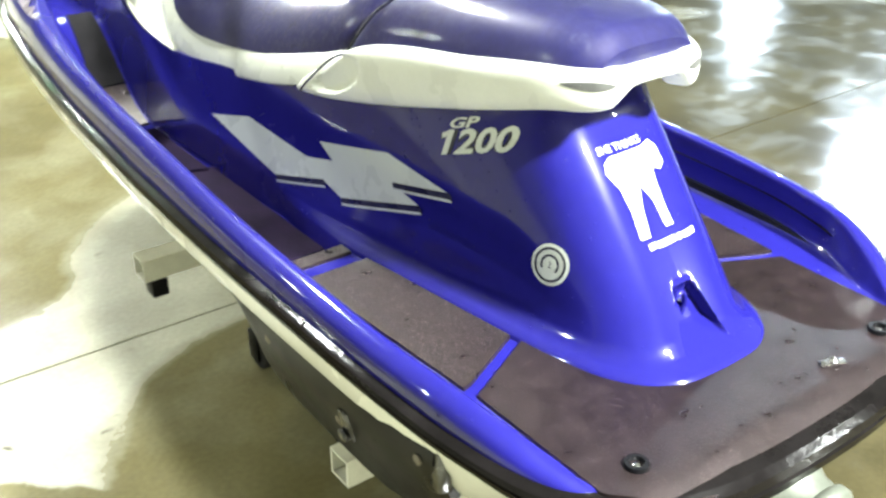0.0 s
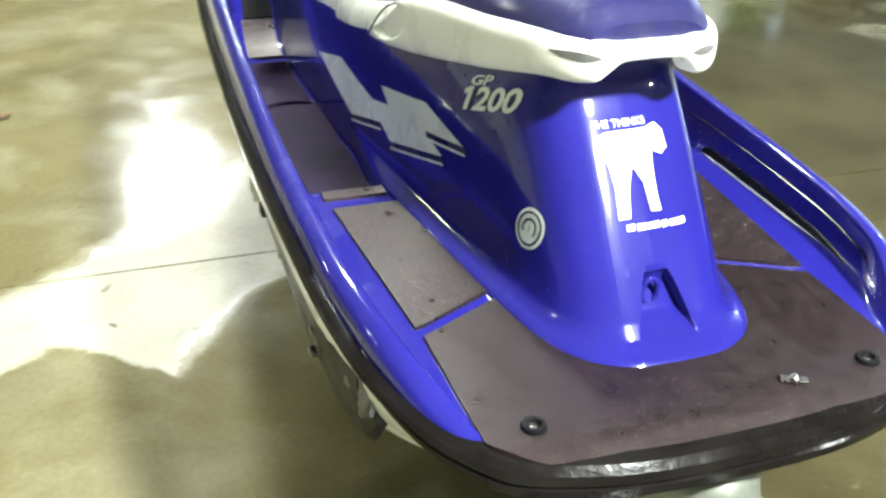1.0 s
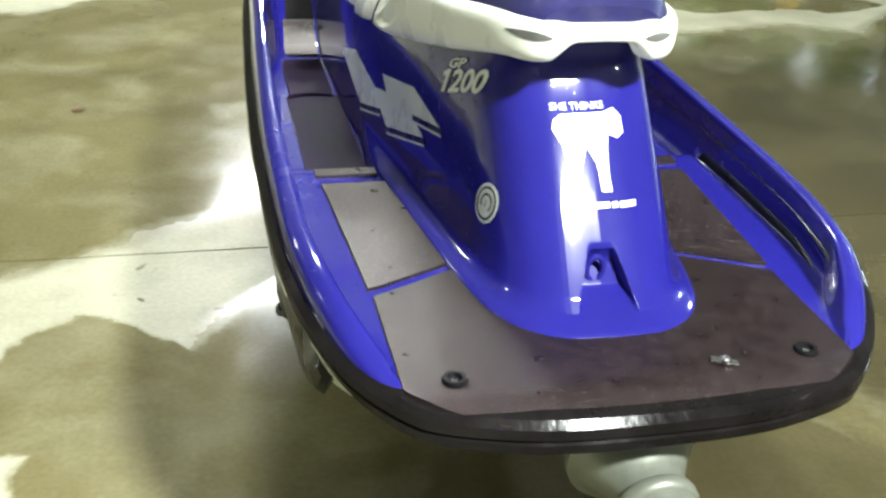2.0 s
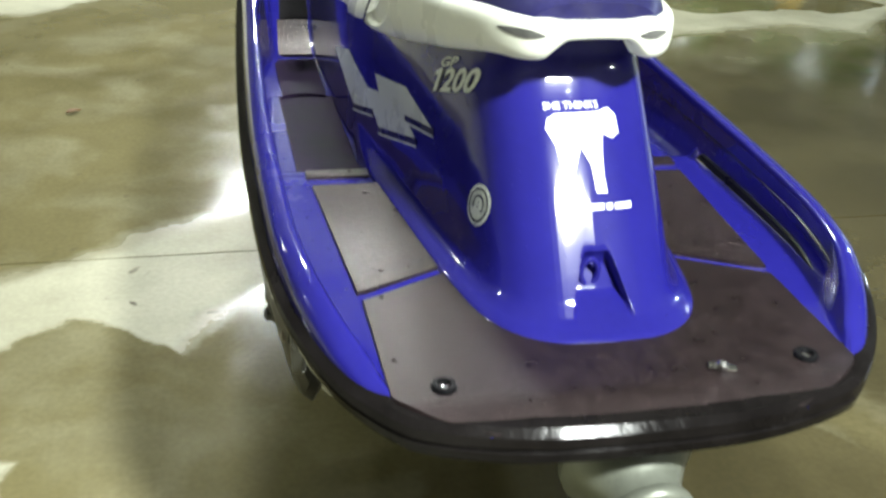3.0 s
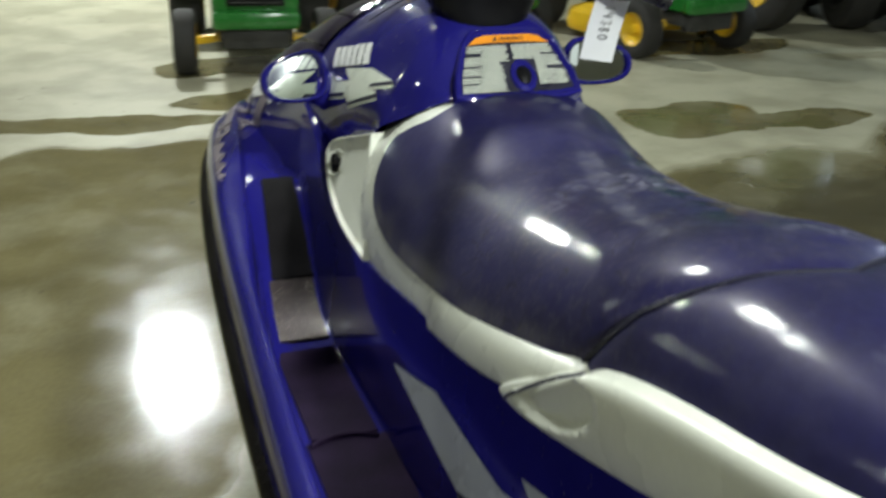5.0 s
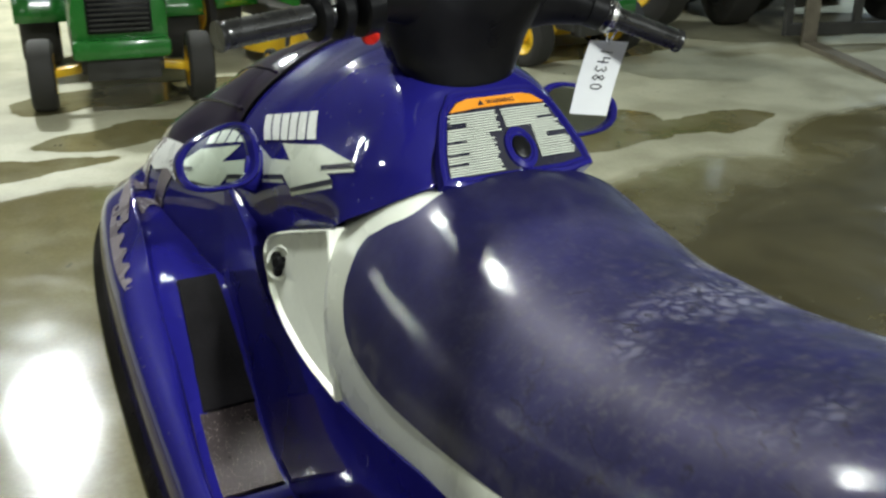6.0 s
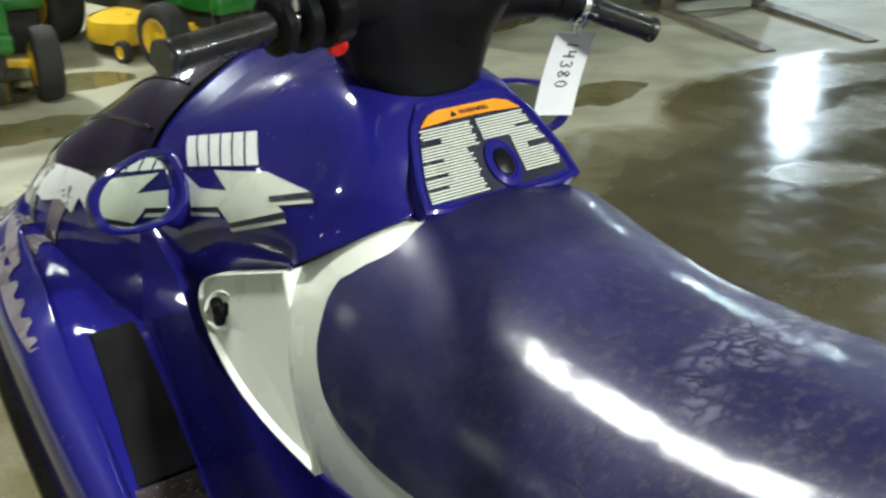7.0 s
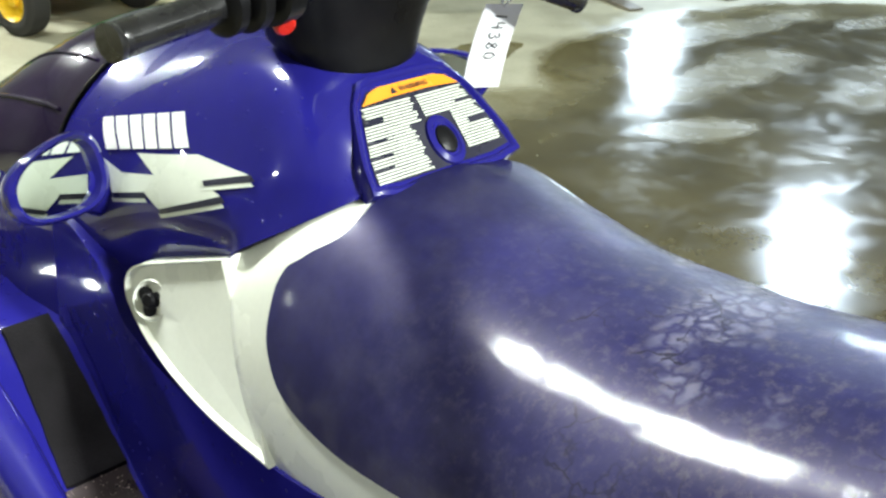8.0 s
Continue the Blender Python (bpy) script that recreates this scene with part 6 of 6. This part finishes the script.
def build_tractor(at, turn, mower=True):
    t = thing("garden_tractor", "green and yellow garden tractor parked on the concrete", "tractor", at, turn, "parked garden tractors")
    for s in (1, -1):
        add_wheel(t, (s * 0.43, 0.0, 0.2), 0.2, 0.14, TRACTOR_YELLOW)
        add_wheel(t, (s * 0.44, 1.22, 0.28), 0.28, 0.24, TRACTOR_YELLOW)
        bm = bmesh.new()
        add_box(bm, (0.20, 0.06, 0.05), (s * 0.27, 0.0, 0.22), (0, s * 8, 0), 0.012)
        part("axle_arm", bm, TRACTOR_YELLOW, t, "yellow axle arm")
        bm = bmesh.new()
        rows = [[(s * (0.26 + 0.32 * u), 1.22 + 0.36 * math.cos(a), 0.30 + 0.34 * math.sin(a)) for u in along(0, 1, 4)] for a in along(0.15, math.pi - 0.1, 14)]
        add_grid(bm, rows)
        f = part("fender", bm, TRACTOR_GREEN, t, "green rear fender")
        f.modifiers.new("thickness", "SOLIDIFY").thickness = 0.012
    bm = bmesh.new()
    rows = []
    for y, z0, z1, w in ((-0.24, 0.36, 0.60, 0.20), (-0.22, 0.34, 0.70, 0.245), (-0.10, 0.34, 0.78, 0.26), (0.20, 0.36, 0.84, 0.265), (0.62, 0.40, 0.88, 0.27)):
        sec = rounded([(w, z0), (w + 0.01, z0 + 0.6 * (z1 - z0)), (w - 0.02, z1 - 0.03), (0.12, z1), (0, z1 + 0.005)], 2)
        rows.append([(x, y, z) for x, z in sec])
    vs = add_grid(bm, mirrored(rows))
    bm.faces.new(vs[0])
    bm.faces.new(vs[-1])
    hood = part("hood", bm, TRACTOR_GREEN, t, "glossy green hood")
    bm = bmesh.new()
    add_box(bm, (0.34, 0.02, 0.20), (0, -0.245, 0.56), (-6, 0, 0), 0.01)
    grille = part("grille", bm, BLACK, hood, "black slatted grille")
    for k in range(7):
        bm = bmesh.new()
        add_box(bm, (0.31, 0.012, 0.010), (0, -0.262 + 0.003 * k, 0.48 + 0.027 * k), (20, 0, 0), 0.002)
        part("slat", bm, DARK_STEEL, grille)
    for s in (1, -1):
        bm = bmesh.new()
        add_box(bm, (0.10, 0.02, 0.06), (s * 0.16, -0.225, 0.69), (-14, 0, s * 12), 0.012)
        part("headlight", bm, MIRROR, hood, "clear headlight lens")
    bm = bmesh.new()
    add_box(bm, (0.52, 0.10, 0.11), (0, -0.27, 0.38), (0, 0, 0), 0.03)
    part("bumper", bm, TRACTOR_GREEN, t, "green front bumper")
    bm = bmesh.new()
    add_box(bm, (0.44, 1.5, 0.10), (0, 0.55, 0.28), (0, 0, 0), 0.01)
    add_box(bm, (0.40, 0.10, 0.14), (0, -0.20, 0.27), (0, 0, 0), 0.015)
    part("chassis", bm, DARK_STEEL, t, "dark steel chassis")
    if mower:
        bm = bmesh.new()
        add_lathe(bm, [(0.30, 0.09), (0.31, 0.13), (0.29, 0.22), (0.20, 0.25), (0.0, 0.26)], pose(-0.22, 0.60, 0), 28, caps=False)
        add_lathe(bm, [(0.30, 0.09), (0.31, 0.13), (0.29, 0.22), (0.20, 0.25), (0.0, 0.26)], pose(0.22, 0.60, 0), 28, caps=False)
        deck = part("mower_deck", bm, TRACTOR_YELLOW, t, "yellow mower deck")
        for s in (1, -1):
            add_wheel(deck, (s * 0.50, 0.34, 0.07), 0.07, 0.05, TRACTOR_YELLOW, "gauge_wheel")
    bm = bmesh.new()
    add_box(bm, (0.46, 0.42, 0.10), (0, 1.18, 0.74), (0, 0, 0), 0.035)
    add_box(bm, (0.44, 0.10, 0.34), (0, 1.40, 0.92), (-12, 0, 0), 0.035)
    part("seat", bm, TRACTOR_YELLOW, t, "yellow padded seat")
    bm = bmesh.new()
    add_tube(bm, [(0, 0.62, 0.80), (0, 0.74, 1.0)], 0.025, 12)
    add_tube(bm, [(0.17 * math.cos(a), 0.74 + 0.12 * math.sin(a), 1.0 + 0.12 * math.sin(a)) for a in along(0, 2 * math.pi, 25)], 0.014, 8, caps=False)
    part("steering_wheel", bm, BLACK, t, "black steering wheel")
    return t


build_tractor((0.415, 6.52, 0), -8, False)
TRACTOR = build_tractor((2.02, 6.78, 0), 14)
copy_thing(TRACTOR, pose(3.46, 6.45, 0, 0, 0, 10))


def build_field_tractor():
    t = thing("field_tractor", "larger green tractor with big yellow-hubbed tyres", "tractor", (5.05, 7.15, 0), 8)
    for x, y, r, w in ((-0.55, 0.0, 0.42, 0.26), (0.55, 0.0, 0.42, 0.26), (-0.60, 1.6, 0.62, 0.36), (0.60, 1.6, 0.62, 0.36)):
        add_wheel(t, (x, y, r), r, w, TRACTOR_YELLOW)
    bm = bmesh.new()
    add_box(bm, (0.60, 1.7, 0.60), (0, 0.5, 1.0), (0, 0, 0), 0.08)
    part("hood", bm, TRACTOR_GREEN, t, "green hood")
    bm = bmesh.new()
    add_box(bm, (0.5, 2.2, 0.26), (0, 0.8, 0.55), (0, 0, 0), 0.03)
    add_box(bm, (1.0, 0.14, 0.14), (0, 0, 0.42), (0, 0, 0), 0.02)
    part("chassis", bm, DARK_STEEL, t, "dark steel chassis")


build_field_tractor()


def build_loader():
    t = thing("fork_loader", "dark loader with two pallet forks resting on the wet floor", "loader", (5.25, 4.7, 0), -17)
    for x in (-0.40, 0.40):
        bm = bmesh.new()
        rows = []
        for y, h in ((0.0, 0.010), (0.12, 0.018), (0.6, 0.032), (1.25, 0.040)):
            rows.append([(x - 0.055, y, 0.004), (x + 0.055, y, 0.004), (x + 0.055, y, 0.004 + h), (x - 0.055, y, 0.004 + h)])
        vs = add_grid(bm, rows, wrap=True)
        bm.faces.new(vs[0])
        bm.faces.new(vs[-1])
        add_box(bm, (0.11, 0.045, 0.55), (x, 1.27, 0.28), (0, 0, 0), 0.006)
        part("fork", bm, FORK, t, "worn steel pallet fork", smooth=False)
    bm = bmesh.new()
    for z in (0.12, 0.48):
        add_box(bm, (1.15, 0.05, 0.09), (0, 1.32, z), (0, 0, 0), 0.006)
    for x in (-0.55, 0.0, 0.55):
        add_box(bm, (0.06, 0.05, 0.45), (x, 1.33, 0.3), (0, 0, 0), 0.006)
    part("fork_carriage", bm, DARK_STEEL, t, "dark steel fork carriage", smooth=False)
    bm = bmesh.new()
    add_box(bm, (1.05, 1.9, 0.75), (0.1, 2.7, 0.75), (0, 0, 0), 0.06)
    add_box(bm, (0.16, 1.3, 0.14), (-0.45, 1.95, 0.7), (-22, 0, 0), 0.02)
    add_box(bm, (0.16, 1.3, 0.14), (0.60, 1.95, 0.7), (-22, 0, 0), 0.02)
    part("body", bm, DARK_STEEL, t, "dark machine body")
    for s in (1, -1):
        for y in (2.2, 3.2):
            add_wheel(t, (0.1 + s * 0.72, y, 0.38), 0.38, 0.26, DARK_STEEL)


build_loader()


# ---- ceiling lights ----
def build_ceiling_lights():
    first = None
    for x, y, z, power, colour in LAMPS:
        if first is None:
            t = thing("ceiling_light", "round white high-bay ceiling light on a hanger rod", "ceiling light", (x, y, z), 0, "rows of ceiling lights")
            bm = bmesh.new()
            add_lathe(bm, [(0.30, 0.02), (0.31, 0.0), (0.27, 0.16), (0.14, 0.30), (0.10, 0.34), (0.0, 0.34)], Matrix(), 32, caps=False)
            part("reflector", bm, FRAME_WHITE, t, "white bell reflector")
            for s in (0.0,):
                bm = bmesh.new()
                add_tube(bm, [(0, s, 0.33), (0, s, CEILING + 0.61 - z)], 0.006, 8)
                part("hanger", bm, STEEL, t)
            first, z0 = t, z
        else:
            # The added fill lamp at (-7, 8.4) gets a fixture like the rest.
            copy_thing(first, pose(x, y, z))


build_ceiling_lights()


# ---- small things on the floor ----
def build_leaf():
    bm = bmesh.new()
    rows = [[(u - 0.035, s * 0.016 * math.sin(math.pi * min(1, (u / 0.07) ** 0.8)) , 0.006 + 0.004 * abs(s) + 0.003 * math.sin(u * 60)) for s in (-1, -0.5, 0, 0.5, 1)] for u in along(0, 0.07, 9)]
    add_grid(bm, rows)
    ob = part("dead_leaf", bm, LEAF, None)
    ob.matrix_world = pose(-1.105, 3.14, 0.002, 0, 0, 40)
    ob.modifiers.new("thickness", "SOLIDIFY").thickness = 0.0015
    tagged(ob, "small dry brown leaf lying on the wet floor", "leaf")


build_leaf()
